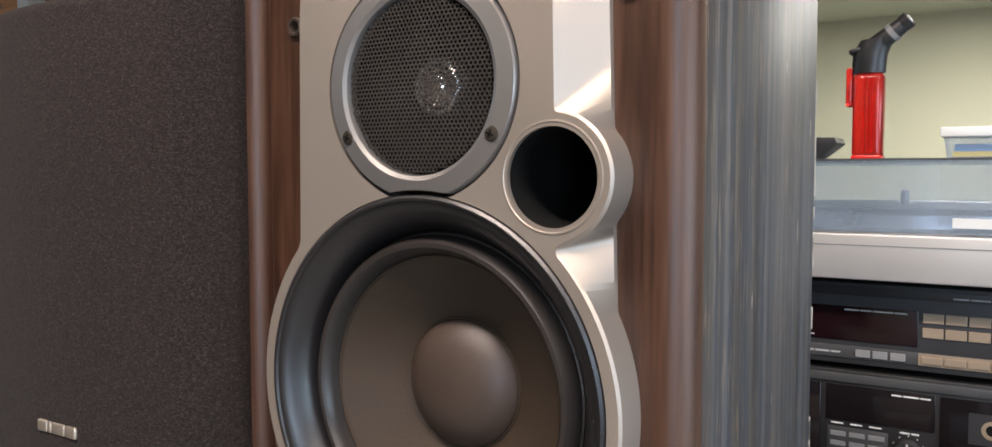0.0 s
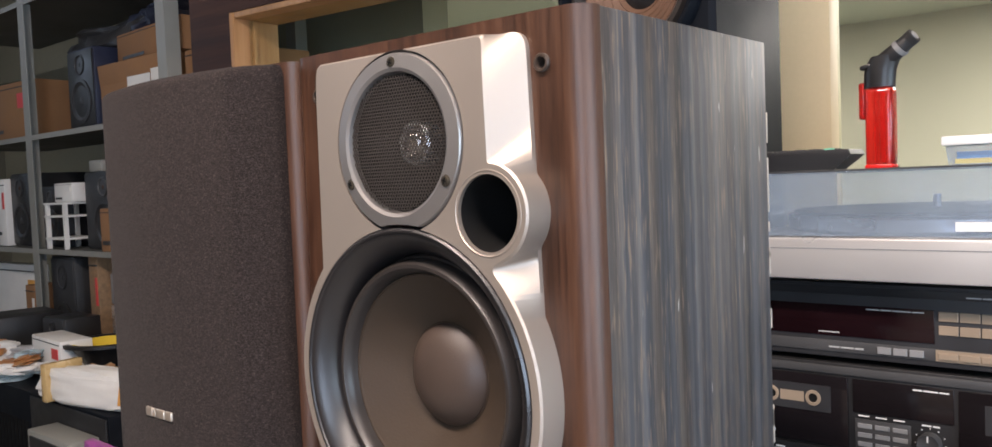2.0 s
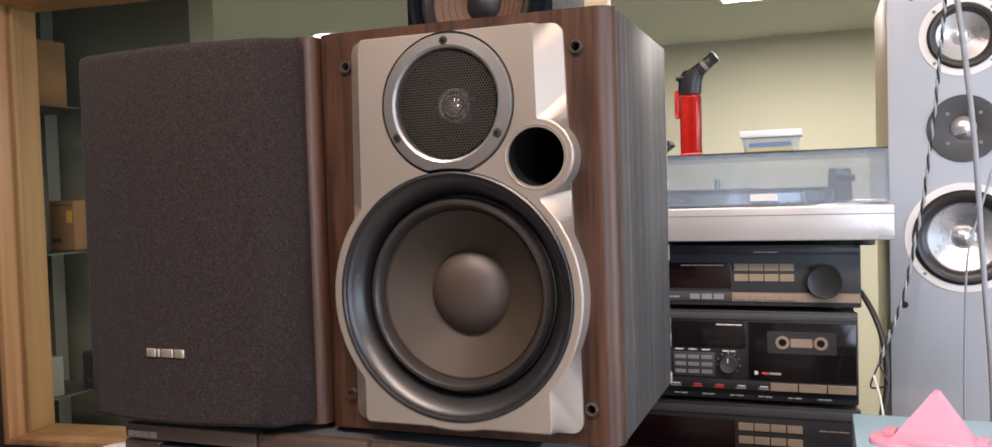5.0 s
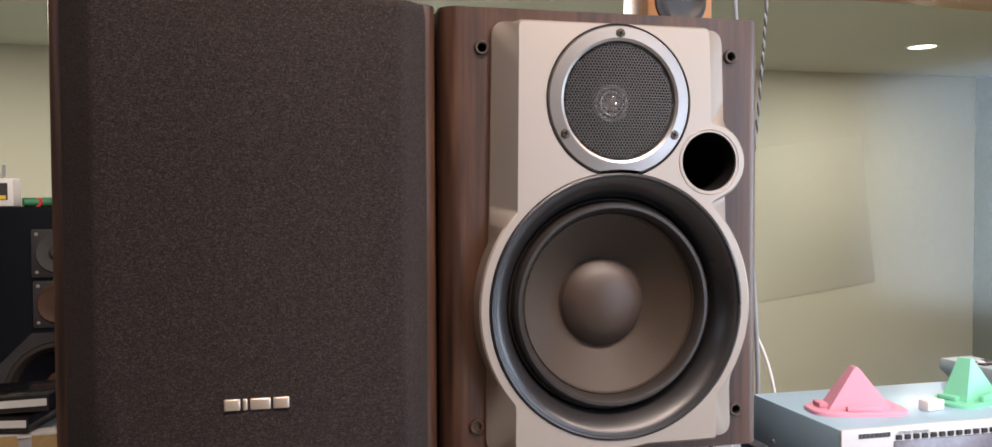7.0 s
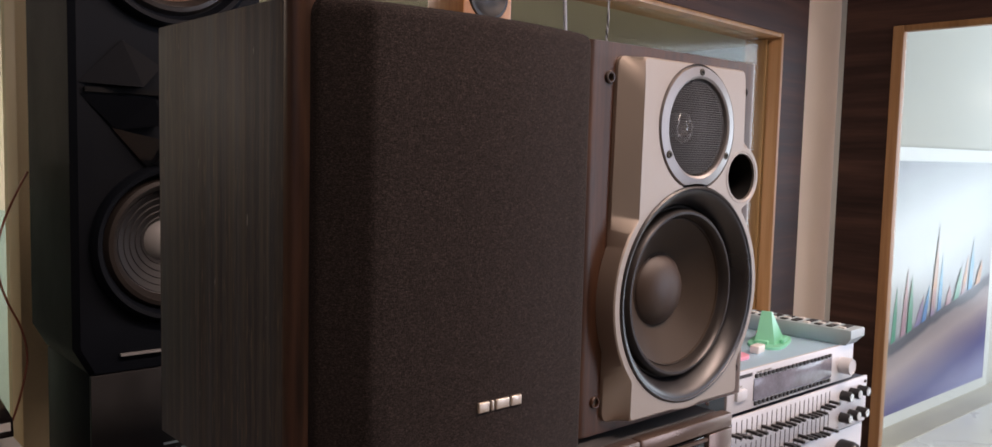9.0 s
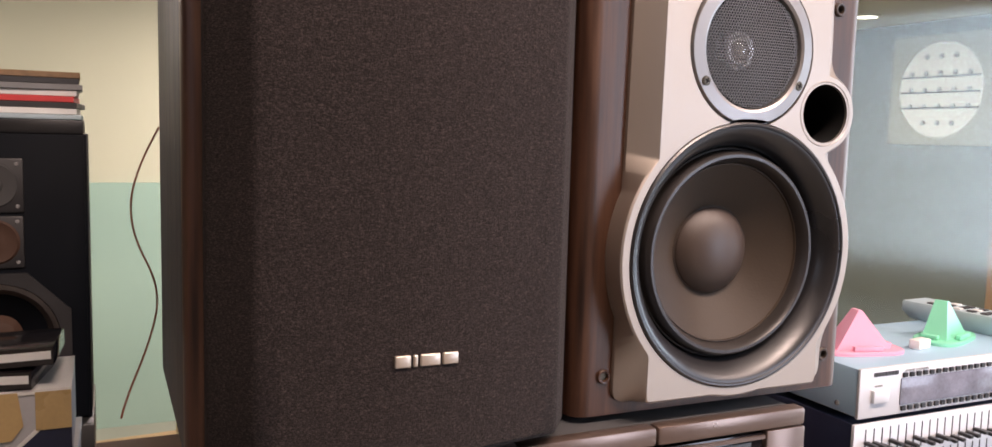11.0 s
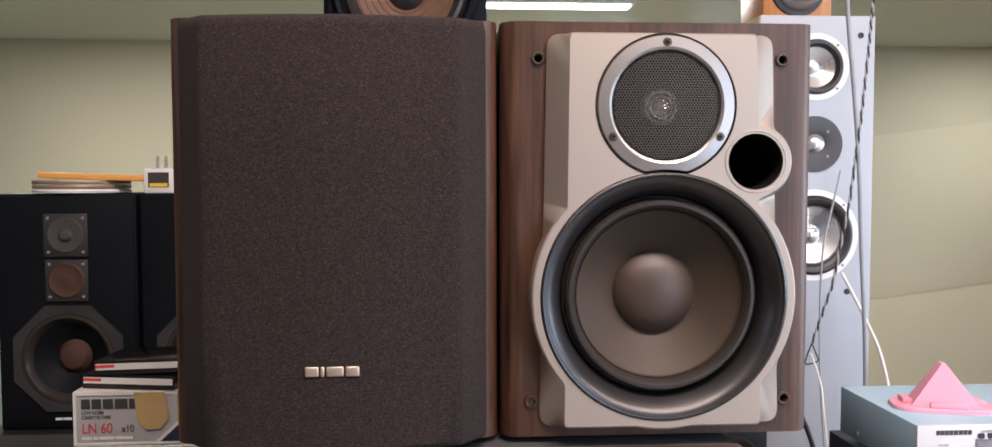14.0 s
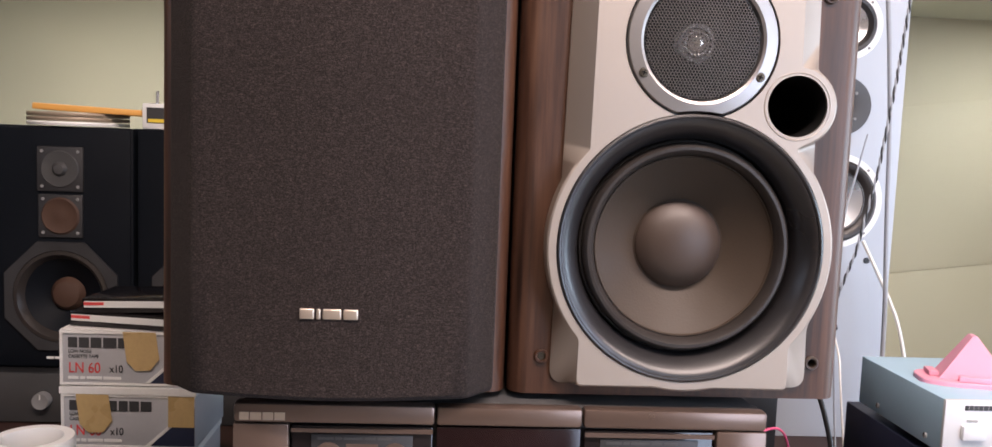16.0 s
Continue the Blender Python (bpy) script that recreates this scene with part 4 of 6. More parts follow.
def cassette_deck():
    d = thing("cassette_deck", pose(-0.1735, -0.026, 0.822), "bronze double cassette deck under the speakers", "cassette deck")
    wd, dp, h = 0.3415, 0.26, 0.1305
    part("case", B(0.002, wd - 0.002, 0.012, dp, 0.006, h - 0.0022, bevel=0.0015), "grey_dark", d)
    for a, b in ((0, 0.1262), (0.1270, 0.2205), (0.2213, wd)):
        part("top_trim", B(a, b, 0.0, 0.0118, h - 0.0125, h, bevel=0.0025), "bronze", d, "brushed bronze strip")
    part("front_left", B(0, 0.0345, 0, 0.0118, 0.004, h - 0.0131, bevel=0.001), "bronze", d)
    part("front_right", B(0.3085, wd, 0, 0.0118, 0.004, h - 0.0131, bevel=0.001), "bronze", d)
    part("front_foot", B(0.035, 0.308, 0.001, 0.0118, 0.004, 0.022, bevel=0.001), "bronze", d)
    for a, b in ((0.036, 0.1250), (0.2225, 0.3070)):
        door = part("cassette_door", B(a, b, 0.0020, 0.0070, 0.024, h - 0.0142, bevel=0.0012), "black_gloss", d, "dark cassette door with a window")
        part("door_frame", B(a, b, 0.0000, 0.0018, h - 0.0180, h - 0.0155), "bronze", door)
        c = (a + b) / 2
        part("cassette", B(c - 0.032, c + 0.032, 0.0012, 0.0019, 0.074, 0.111, bevel=0.0004), "charcoal", door)
        part("cassette_window", B(c - 0.010, c + 0.010, 0.0006, 0.0011, 0.090, 0.105), "bronze", door)
        bars(door, c - 0.028, 0.1075, 0.0010, (0.010, 0.004, 0.012, 0.007, 0.009), 0.0018, "grey_dark", 0.0012)
        for s in (-1, 1):
            part("reel", lathe(bmesh.new(), [(0.0085, 0.0012), (0.0085, 0.0004), (0.0050, 0.0002), (0.0046, 0.0010), (0, 0.0010)], c + s * 0.021, 0.0975, 24), "bronze", door)
    part("display", B(0.1275, 0.2200, 0.0022, 0.0080, 0.024, h - 0.0135, bevel=0.0008), "display", d, "dark red display window")
    bars(d, 0.004, h - 0.0105, -0.0005, (0.0058, 0.0070, 0.0065, 0.0065), 0.0050, "logo", 0.0008)
    for x in (0.03, 0.29):
        for y in (0.03, 0.22):
            part("foot", lathe(bmesh.new(), [(0, 0), (0.012, 0), (0.013, 0.002), (0.012, 0.0065), (0, 0.0065)], x, y, 20, "z"), "black", d)
    return d


cassette_deck()
rk = thing("amplifier", pose(-0.1735, -0.022, 0.70), "black amplifier below the cassette deck", "amplifier")
part("case", B(0, 0.3415, 0.012, 0.25, 0.006, 0.121, bevel=0.0015), "black", rk)
part("front", B(0, 0.3415, 0, 0.0115, 0.002, 0.1215, bevel=0.001), "grey_dark", rk)
part("knob", lathe(bmesh.new(), [(0.018, 0), (0.0175, -0.012), (0.016, -0.014), (0, -0.014)], 0.28, 0.06, 32), "black", rk)


def feet(d, w, dp, h=0.006, r=0.011):
    for x in (0.03, w - 0.03):
        for y in (0.03, dp - 0.03):
            part("foot", lathe(bmesh.new(), [(0, 0), (r, 0), (r * 1.08, 0.0015), (r, h), (0, h)], x, y, 18, "z"), "black", d)


def knob(d, x, z, y, r, deep, mat="black", name="knob", mark=True):
    k = part(name, lathe(bmesh.new(), [(r, y), (r, y - deep * 0.8), (r * 0.92, y - deep), (r * 0.85, y - deep * 0.96), (0, y - deep * 0.96)], x, z, 36), mat, d)
    if mark:
        part("pointer", B(x - r * 0.06, x + r * 0.06, y - deep * 1.03, y - deep * 0.97, z + r * 0.25, z + r * 0.82), "label", k)
    return k


def button(d, x0, x1, z0, z1, y, mat, name="button", proud=0.0016):
    return part(name, B(x0, x1, y - proud, y + 0.001, z0, z1, bevel=0.0004, segs=1), mat, d)


def turntable():
    d = thing("turntable", pose(0.06, 0.462, 1.0565), "silver turntable with a closed smoky acrylic lid", "turntable")
    w, dp = 0.3655, 0.33
    part("plinth", B(0, w, 0, dp, 0.0065, 0.0455, bevel=0.0025), "tt_silver", d, "satin silver plinth")
    part("groove", B(0.0006, w - 0.0006, -0.0004, 0.001, 0.0352, 0.0362), "grey", d)
    feet(d, w, dp)
    lid = part("lid", B(0.004, w - 0.006, 0.004, 0.0070, 0.047, 0.1075), "acrylic", d, "smoky clear hinged lid")
    part("lid_panel", B(0.004, w - 0.006, 0.0071, dp - 0.01, 0.1045, 0.1075, bevel=0.0006), "acrylic", lid)
    part("lid_panel", B(0.004, 0.007, 0.0071, dp - 0.01, 0.047, 0.1044), "acrylic", lid)
    part("lid_panel", B(w - 0.009, w - 0.006, 0.0071, dp - 0.01, 0.047, 0.1044), "acrylic", lid)
    part("lid_rim", B(0.0035, w - 0.0055, 0.0030, 0.0042, 0.1062, 0.1080), "grey_dark", lid)
    pl = part("platter", lathe(bmesh.new(), [(0, 0.0456), (0.140, 0.0456), (0.146, 0.049), (0.146, 0.060), (0.143, 0.062), (0, 0.062)], 0.16, 0.172, 72, "z"), "alu_cone", d, "aluminium platter")
    part("mat", lathe(bmesh.new(), [(0, 0.0625), (0.140, 0.0625), (0.140, 0.0655), (0.05, 0.0660), (0, 0.0655)], 0.16, 0.172, 60, "z"), "grey_dark", pl)
    part("spindle", rod(bmesh.new(), (0.16, 0.172, 0.0625), (0.16, 0.172, 0.079), 0.0036, segs=14), "alu_cone", pl)
    arm = part("tonearm", rod(bmesh.new(), (0.315, 0.27, 0.083), (0.318, 0.08, 0.079), 0.0042, segs=14), "alu_cone", d)
    part("pivot", rod(bmesh.new(), (0.315, 0.27, 0.0456), (0.315, 0.27, 0.090), 0.017, 0.014), "grey", arm)
    part("headshell", B(0.308, 0.328, 0.045, 0.085, 0.071, 0.079, bevel=0.001), "black", arm)
    part("badge", B(0.215, 0.245, 0.0028, 0.0036, 0.052, 0.060), "label", d)


def tuner():
    d = thing("tuner", pose(0.06, 0.50, 0.9785), "black stereo tuner with khaki keys and a large knob", "tuner")
    w, dp, h = 0.332, 0.27, 0.0775
    part("case", B(0.003, w - 0.003, 0.012, dp, 0.006, h - 0.001, bevel=0.0012), "black", d)
    part("front", B(0, w, 0, 0.0115, 0.005, h, bevel=0.0016), "charcoal", d)
    part("top_strip", B(0.001, w - 0.001, -0.0012, 0.0, 0.0665, 0.0745, bevel=0.0004), "black", d)
    part("display", B(0.02, 0.189, -0.0011, 0.0005, 0.026, 0.0565, bevel=0.0004), "display", d, "dark red display window")
    bars(d, 0.13, 0.0530, -0.0016, (0.012, 0.009, 0.016, 0.010), 0.0012, "grey_print")
    bars(d, 0.085, 0.0290, -0.0016, (0.020,), 0.0012, "grey_print")
    part("key_strip", B(0.0, w, -0.0014, 0.0, 0.0105, 0.0215, bevel=0.0004), "grey_dark", d)
    part("key_strip", B(0.190, w - 0.001, -0.0020, -0.0015, 0.0108, 0.0212), "khaki", d)
    for i in range(4):
        x = 0.1925 + 0.0172 * i
        for z in (0.0470, 0.0345, 0.0125):
            button(d, x, x + 0.0160, z, z + 0.0085 if z > 0.02 else z + 0.006, -0.0020 if z < 0.02 else 0.0, "khaki", "key")
    for i in range(3):
        button(d, 0.140 + 0.014 * i, 0.152 + 0.014 * i, 0.0125, 0.0190, -0.0014, "grey", "key")
    bars(d, 0.095, 0.0145, -0.0018, (0.010, 0.012, 0.008), 0.0016, "grey_print")
    bars(d, 0.215, 0.0685, -0.0016, (0.012, 0.014), 0.0012, "grey_print")
    knob(d, 0.293, 0.0355, 0.0, 0.0195, 0.014, "black", mark=False)
    part("oval_button", lathe(bmesh.new(), [(0.0055, -0.002), (0.0050, -0.0040), (0, -0.0044)], 0.264, 0.016, 20), "khaki", d)
    feet(d, w, dp)


def deck_two():
    d = thing("cassette_deck", pose(0.06, 0.50, 0.8665), "black double cassette deck with rows of small keys", "cassette deck")
    w, dp, h = 0.328, 0.27, 0.1115
    part("case", B(0.003, w - 0.003, 0.012, dp, 0.006, h - 0.001, bevel=0.0012), "black", d)
    part("front", B(0, w, 0, 0.0115, 0.004, h, bevel=0.002), "black", d)
    part("top_strip", B(0.0, w, -0.0020, 0.0, 0.1005, 0.1085, bevel=0.0008), "grey_dark", d)
    part("display", B(0.116, 0.204, -0.0011, 0.0005, 0.066, 0.098, bevel=0.0004), "black_gloss", d)
    bars(d, 0.170, 0.0935, -0.0016, (0.008, 0.012, 0.008), 0.0013, "label")
    for a, b in ((0.004, 0.112), (0.208, 0.326)):
        door = part("cassette_door", B(a, b, -0.0030, 0.0005, 0.030, 0.098, bevel=0.0006), "black_gloss", d, "black cassette door with a window")
        c = (a + b) / 2
        part("window", B(c - 0.038, c + 0.038, -0.0036, -0.0031, 0.062, 0.088), "charcoal", door)
        part("tape_window", B(c - 0.012, c + 0.012, -0.0042, -0.0037, 0.070, 0.080), "khaki", door)
        for s in (-1, 1):
            reel = part("reel", lathe(bmesh.new(), [(0.0078, -0.0037), (0.0076, -0.0044), (0.0048, -0.0046), (0.0046, -0.0038), (0, -0.0038)], c + s * 0.021, 0.075, 24), "khaki", door)
            part("hub", lathe(bmesh.new(), [(0.0044, -0.0039), (0.0036, -0.0041), (0.0034, -0.0039), (0, -0.0039)], c + s * 0.021, 0.075, 16), "void", reel)
        part("print_bar", B(a + 0.006, a + 0.010, -0.0036, -0.0031, 0.036, 0.040), "label", door)
        part("print_bar", B(a + 0.014, a + 0.022, -0.0036, -0.0031, 0.0365, 0.039), "red_print", door)
        part("print_bar", B(a + 0.023, a + 0.036, -0.0036, -0.0031, 0.0365, 0.039), "grey_print", door)
    part("key_panel", B(0.118, 0.168, -0.0012, 0.0, 0.031, 0.060, bevel=0.0004), "grey_dark", d)
    for j in range(3):
        for i in range(3):
            button(d, 0.1205 + 0.0158 * i, 0.1335 + 0.0158 * i, 0.0340 + 0.0088 * j, 0.0385 + 0.0088 * j, -0.0012, "grey", "key", 0.0010)
    for i in range(3):
        bars(d, 0.121 + 0.0158 * i, 0.0625, -0.0006, (0.010,), 0.0012, "label")
    knob(d, 0.184, 0.0470, 0.0, 0.0100, 0.010, "grey_dark")
    for i in range(9):
        u = math.radians(-40 + 32.5 * i)
        part("tick", B(0.1835 + 0.0130 * math.cos(u), 0.1845 + 0.0130 * math.cos(u), -0.0006, 0.0002, 0.0465 + 0.0130 * math.sin(u), 0.0475 + 0.0130 * math.sin(u)), "label", d)
    bars(d, 0.177, 0.0615, -0.0006, (0.008, 0.006), 0.0014, "label")
    part("key_shelf", B(0.002, w - 0.002, -0.0060, 0.0, 0.0165, 0.0285, bevel=0.0012), "black", d)
    for i in range(11):
        x = 0.012 + 0.0255 * i
        mat = "red_print" if i in (5, 6) else "grey_print"
        if i < 9:
            bars(d, x + 0.004, 0.0215, -0.0064, (0.009,), 0.0015, "label" if mat != "red_print" else mat)
            bars(d, x + 0.002, 0.0190, -0.0064, (0.012,), 0.0010, mat)
    for i in range(3):
        button(d, 0.232 + 0.0315 * i, 0.262 + 0.0315 * i, 0.0180, 0.0275, -0.006, "khaki", "key", 0.0015)
    for i in range(9):
        bars(d, 0.02 + 0.033 * i, 0.0085, -0.0006, (0.006, 0.008), 0.0013, "grey_print")
    feet(d, w, dp, 0.004)
    return d


def receiver():
    d = thing("receiver", pose(0.06, 0.50, 0.70), "black receiver at the foot of the stack", "receiver")
    w, dp, h = 0.330, 0.27, 0.1655
    part("case", B(0.003, w - 0.003, 0.012, dp, 0.006, h - 0.001, bevel=0.0012), "black", d)
    part("front", B(0, w, 0, 0.0115, 0.004, h, bevel=0.002), "black", d)
    part("top_strip", B(0.0, w, -0.0020, 0.0, 0.152, 0.162, bevel=0.0008), "grey_dark", d)
    part("display", B(0.02, 0.19, -0.0011, 0.0005, 0.105, 0.146, bevel=0.0004), "display", d, "dark red display window")
    for i in range(4):
        for z in (0.134, 0.118):
            button(d, 0.194 + 0.0185 * i, 0.211 + 0.0185 * i, z, z + 0.009, 0.0, "khaki", "key")
    bars(d, 0.285, 0.138, -0.0006, (0.010, 0.008, 0.012), 0.0014, "khaki")
    knob(d, 0.29, 0.075, 0.0, 0.022, 0.015, "black", mark=False)
    feet(d, w, dp)


turntable()
tuner()
deck_two()
receiver()


def lighter():
    d = thing("lighter", pose(0.205, 0.505, 1.164), "red torch lighter with a black angled nozzle", "lighter")
    part("tank", B(-0.0125, 0.0125, -0.010, 0.010, 0, 0.075, bevel=0.0055, segs=4), "red_fluid", d, "clear red fuel tank")
    part("inner_tube", rod(bmesh.new(), (0.002, 0, 0.006), (0.002, 0, 0.070), 0.0022, segs=14), "red_core", d)
    part("inner_wall", B(-0.0035, -0.0025, -0.007, 0.007, 0.004, 0.072), "red_core", d)
    part("base_cap", B(-0.0128, 0.0128, -0.0103, 0.0103, -0.0003, 0.004, bevel=0.002), "red_core", d)
    part("trigger", B(-0.0185, -0.0130, -0.006, 0.006, 0.046, 0.080, bevel=0.002), "red_fluid", d)
    part("head", loops(bmesh.new(), [[(x * 0.0140 + sx, y * 0.0105, z) for x, y in [(math.cos(2 * math.pi * i / 24), math.sin(2 * math.pi * i / 24)) for i in range(24)]] for z, sx in ((0.0745, -0.001), (0.076, -0.001), (0.090, 0.0), (0.098, 0.003), (0.103, 0.006))]), "black", d)
    part("cap", B(-0.0165, -0.004, -0.008, 0.008, 0.092, 0.0965, bevel=0.0015, turn=pose(0, 0, 0, 0, -12, 0)), "black", d)
    nz = part("nozzle", rod(bmesh.new(), (0.000, 0, 0.0945), (0.026, -0.004, 0.114), 0.0090, 0.0068, 28, 0.001), "black", d)
    part("collar", rod(bmesh.new(), (0.0165, -0.0025, 0.1068), (0.0200, -0.0031, 0.1094), 0.0082, segs=28), "grey", nz)
    part("tip", rod(bmesh.new(), (0.026, -0.004, 0.114), (0.031, -0.0048, 0.1178), 0.0072, segs=28), "black", nz)
    part("flame_hole", rod(bmesh.new(), (0.0312, -0.0048, 0.1179), (0.0318, -0.0049, 0.1183), 0.0042, segs=20), "alu_cone", nz)


lighter()
r = thing("remote_control", pose(0.135, 0.51, 1.1645), "black remote control lying on the turntable lid", "remote control")
bm = bmesh.new()
loops(bm, [[(x0, y0, 0) for x0, y0 in ((-0.05, -0.016), (0.030, -0.016), (0.030, 0.016), (-0.05, 0.016))], [(x0, y0, 0.014) for x0, y0 in ((-0.05, -0.021), (0.047, -0.021), (0.047, 0.021), (-0.05, 0.021))], [(x0, y0, 0.019) for x0, y0 in ((-0.05, -0.020), (0.045, -0.020), (0.045, 0.020), (-0.05, 0.020))]])
part("body", bm, "black", r)
for i in range(5):
    for j in range(3):
        part("key", B(-0.04 + 0.015 * i, -0.032 + 0.015 * i, -0.013 + 0.010 * j, -0.008 + 0.010 * j, 0.0188, 0.0205), "mint" if (i, j) == (4, 0) else "grey_dark", r)
p = thing("plastic_box", pose(0.298, 0.49, 1.1645), "small clear plastic box holding blue and yellow bits", "box")
part("tub", loops(bmesh.new(), [[(x * k, y * k, z) for x, y in ((-0.031, -0.02), (0.031, -0.02), (0.031, 0.02), (-0.031, 0.02))] for z, k in ((0, 0.93), (0.016, 1.0))]), "clear_box", p)
part("lid", B(-0.034, 0.034, -0.023, 0.023, 0.0165, 0.0245, bevel=0.0015), "white_plastic", p, "milky snap lid")
part("yellow_card", B(-0.025, 0.025, -0.014, 0.014, 0.001, 0.005), "yellow", p)
part("blue_card", B(-0.024, 0.022, -0.012, 0.012, 0.0055, 0.0110), "pale_blue", p)

# ---- small gear on the other side ----


def kenwood_like():
    d = thing("tuner", pose(0.374, 0.114, 0.8695), "slim silver tuner with its metal top coloured daylight blue", "tuner")
    w, dp, h = 0.294, 0.147, 0.0525
    part("case", B(0, w, 0.004, dp, 0.006, h, bevel=0.0010), "amp_top", d, "metal case coloured blue for the daylight on it")
    part("front", B(-0.001, w + 0.001, 0, 0.0038, 0.005, h + 0.0006, bevel=0.0008), "amp_front", d, "brushed aluminium front")
    part("power_button", B(0.014, 0.034, -0.004, 0.001, 0.020, 0.032, bevel=0.0006), "amp_front", d)
    part("window", B(0.052, 0.235, -0.0012, 0.001, 0.014, 0.040, bevel=0.0004), "dial_reflection", d, "glossy dial window with a pale reflection in its colour")
    for i in range(20):
        for z in (0.0085, 0.0412):
            part("slot", B(0.054 + 0.0091 * i, 0.0590 + 0.0091 * i, -0.0022, 0.0004, z, z + 0.0042), "black", d)
    bars(d, 0.016, 0.0445, -0.0005, (0.003, 0.0035, 0.0035, 0.0035, 0.004, 0.0035, 0.0035, 0.0035), 0.0040, "dark_print", 0.0006)
    words("GRAPHIC EQUALIZER", 0.0034, "grey_print", pose(0.056, -0.0006, 0.0462), d)
    words("POWER", 0.0028, "grey_print", pose(0.018, -0.0006, 0.0345), d)
    knob(d, 0.264, 0.026, 0.0, 0.0110, 0.015, "amp_front", mark=False)
    for sy in (0.026, 0.108):
        part("side_screw", lathe(bmesh.new(), [(0.0026, 0), (0.0024, 0.0014), (0, 0.0018)], 0, 0, 14, "z"), "alu_cone", d).matrix_basis = pose(-0.0002, sy, 0.014, 0, -90, 0)
    feet(d, w, dp, 0.006, 0.008)


def equaliser():
    d = thing("equalizer", pose(0.372, 0.116, 0.8015), "silver graphic equalizer with two rows of black sliders", "equalizer")
    w, dp, h = 0.347, 0.17, 0.0665
    part("case", B(0.002, w - 0.002, 0.004, dp, 0.004, h, bevel=0.001), "navy", d)
    part("front", B(0, w, 0, 0.0038, 0.003, h + 0.0006, bevel=0.0008), "amp_front", d, "brushed aluminium front")
    rr = random.Random(9)
    for row, z in enumerate((0.0365, 0.0065)):
        off = 0.0
        for i in range(22):
            x = 0.015 + 0.0108 * i
            off = max(-0.008, min(0.008, off + rr.uniform(-0.0045, 0.0045)))
            part("slot", B(x - 0.0006, x + 0.0006, -0.0004, 0.0006, z, z + 0.025), "black", d)
            part("slider_cap", B(x - 0.0024, x + 0.0024, -0.0150, -0.0005, z + 0.0108 + off, z + 0.0142 + off, bevel=0.0005, segs=1), "black", d)
        for i in range(3):
            k = knob(d, 0.276 + 0.024 * i, z + 0.014, 0.0, 0.0068, 0.014, "black", mark=False)
            part("knob_face", lathe(bmesh.new(), [(0.0056, -0.0136), (0.0054, -0.0143), (0, -0.0145)], 0.276 + 0.024 * i, z + 0.014, 24), "alu_cone", k)
            bars(d, 0.264 + 0.026 * i, z + 0.0005, -0.0005, (0.008,), 0.0011, "grey_print")
    part("bolt", lathe(bmesh.new(), [(0.0025, 0), (0.002, -0.0012), (0, -0.0015)], w - 0.006, h - 0.007, 14), "black", d)


def lower_amp():
    d = thing("amplifier", pose(0.36, 0.12, 0.70), "silver-fronted amplifier with a black knob and red light", "amplifier")
    w, dp, h = 0.36, 0.18, 0.1010
    part("case", B(0.002, w - 0.002, 0.004, dp, 0.004, h, bevel=0.001), "navy", d)
    part("front", B(0, w, 0, 0.0038, 0.003, h, bevel=0.0008), "amp_front", d)
    knob(d, 0.30, 0.066, 0.0, 0.022, 0.020, "black")
    part("red_light", lathe(bmesh.new(), [(0.0022, 0), (0.002, -0.002), (0, -0.0026)], 0.245, 0.078, 14), "led", d)
    part("dark_window", B(0.03, 0.22, -0.001, 0.001, 0.045, 0.085), "black_gloss", d)


kenwood_like()
equaliser()
lower_amp()


def phone_stand(mat, m, label):
    d = thing("phone_stand", m, label, "phone stand", "folding phone stands")
    out = [(0.046 * math.copysign(abs(math.cos(u)) ** 0.6, math.cos(u)), 0.024 * math.copysign(abs(math.sin(u)) ** 0.6, math.sin(u))) for u in (2 * math.pi * i / 40 for i in range(40))]
    part("base", loops(bmesh.new(), [[(x, y, 0) for x, y in out], [(x, y, 0.0032) for x, y in out], [(x * 0.98, y * 0.97, 0.0040) for x, y in out]]), mat, d)
    tri = [(-0.030, 0.0), (0.030, 0.0), (0.0025, 0.0375), (-0.0015, 0.0375)]
    part("wedge", loops(bmesh.new(), [[(x, -0.012 + 0.3 * z, z + 0.0041) for x, z in tri], [(x * 0.95, 0.014 - 0.05 * z, z + 0.0041) for x, z in tri]]), mat, d)
    part("lip", B(-0.016, 0.016, -0.021, -0.016, 0.0041, 0.0090, bevel=0.0006), mat, d)
    part("lip", B(-0.036, -0.028, -0.004, 0.014, 0.0041, 0.0085, bevel=0.0006), mat, d)
    part("lip", B(0.028, 0.036, -0.004, 0.014, 0.0041, 0.0085, bevel=0.0006), mat, d)
    return d


phone_stand("pink", pose(0.430, 0.172, 0.9222, 0, 0, -14), "pink plastic folding phone stand on the silver tuner")
phone_stand("mint", pose(0.568, 0.180, 0.9222, 0, 0, 20), "mint green plastic folding phone stand on the silver tuner")
solo("adapter", B(-0.011, 0.011, -0.006, 0.006, 0, 0.010, bevel=0.0015), "white_plastic", pose(0.503, 0.158, 0.9222, 0, 0, 10), "tiny white plastic adapter on the silver tuner", "adapter")
solo("bottle_cap", lathe(bmesh.new(), [(0, 0), (0.007, 0), (0.007, 0.005), (0.006, 0.006), (0, 0.006)], 0, 0, 20, "z"), "red_print", pose(0.605, 0.215, 0.9222), "small red plastic cap beside the green stand", "cap")
r = thing("remote_control", pose(0.648, 0.192, 0.9222, 0, 0, 4), "long grey-blue remote control lying on the silver tuner", "remote control")
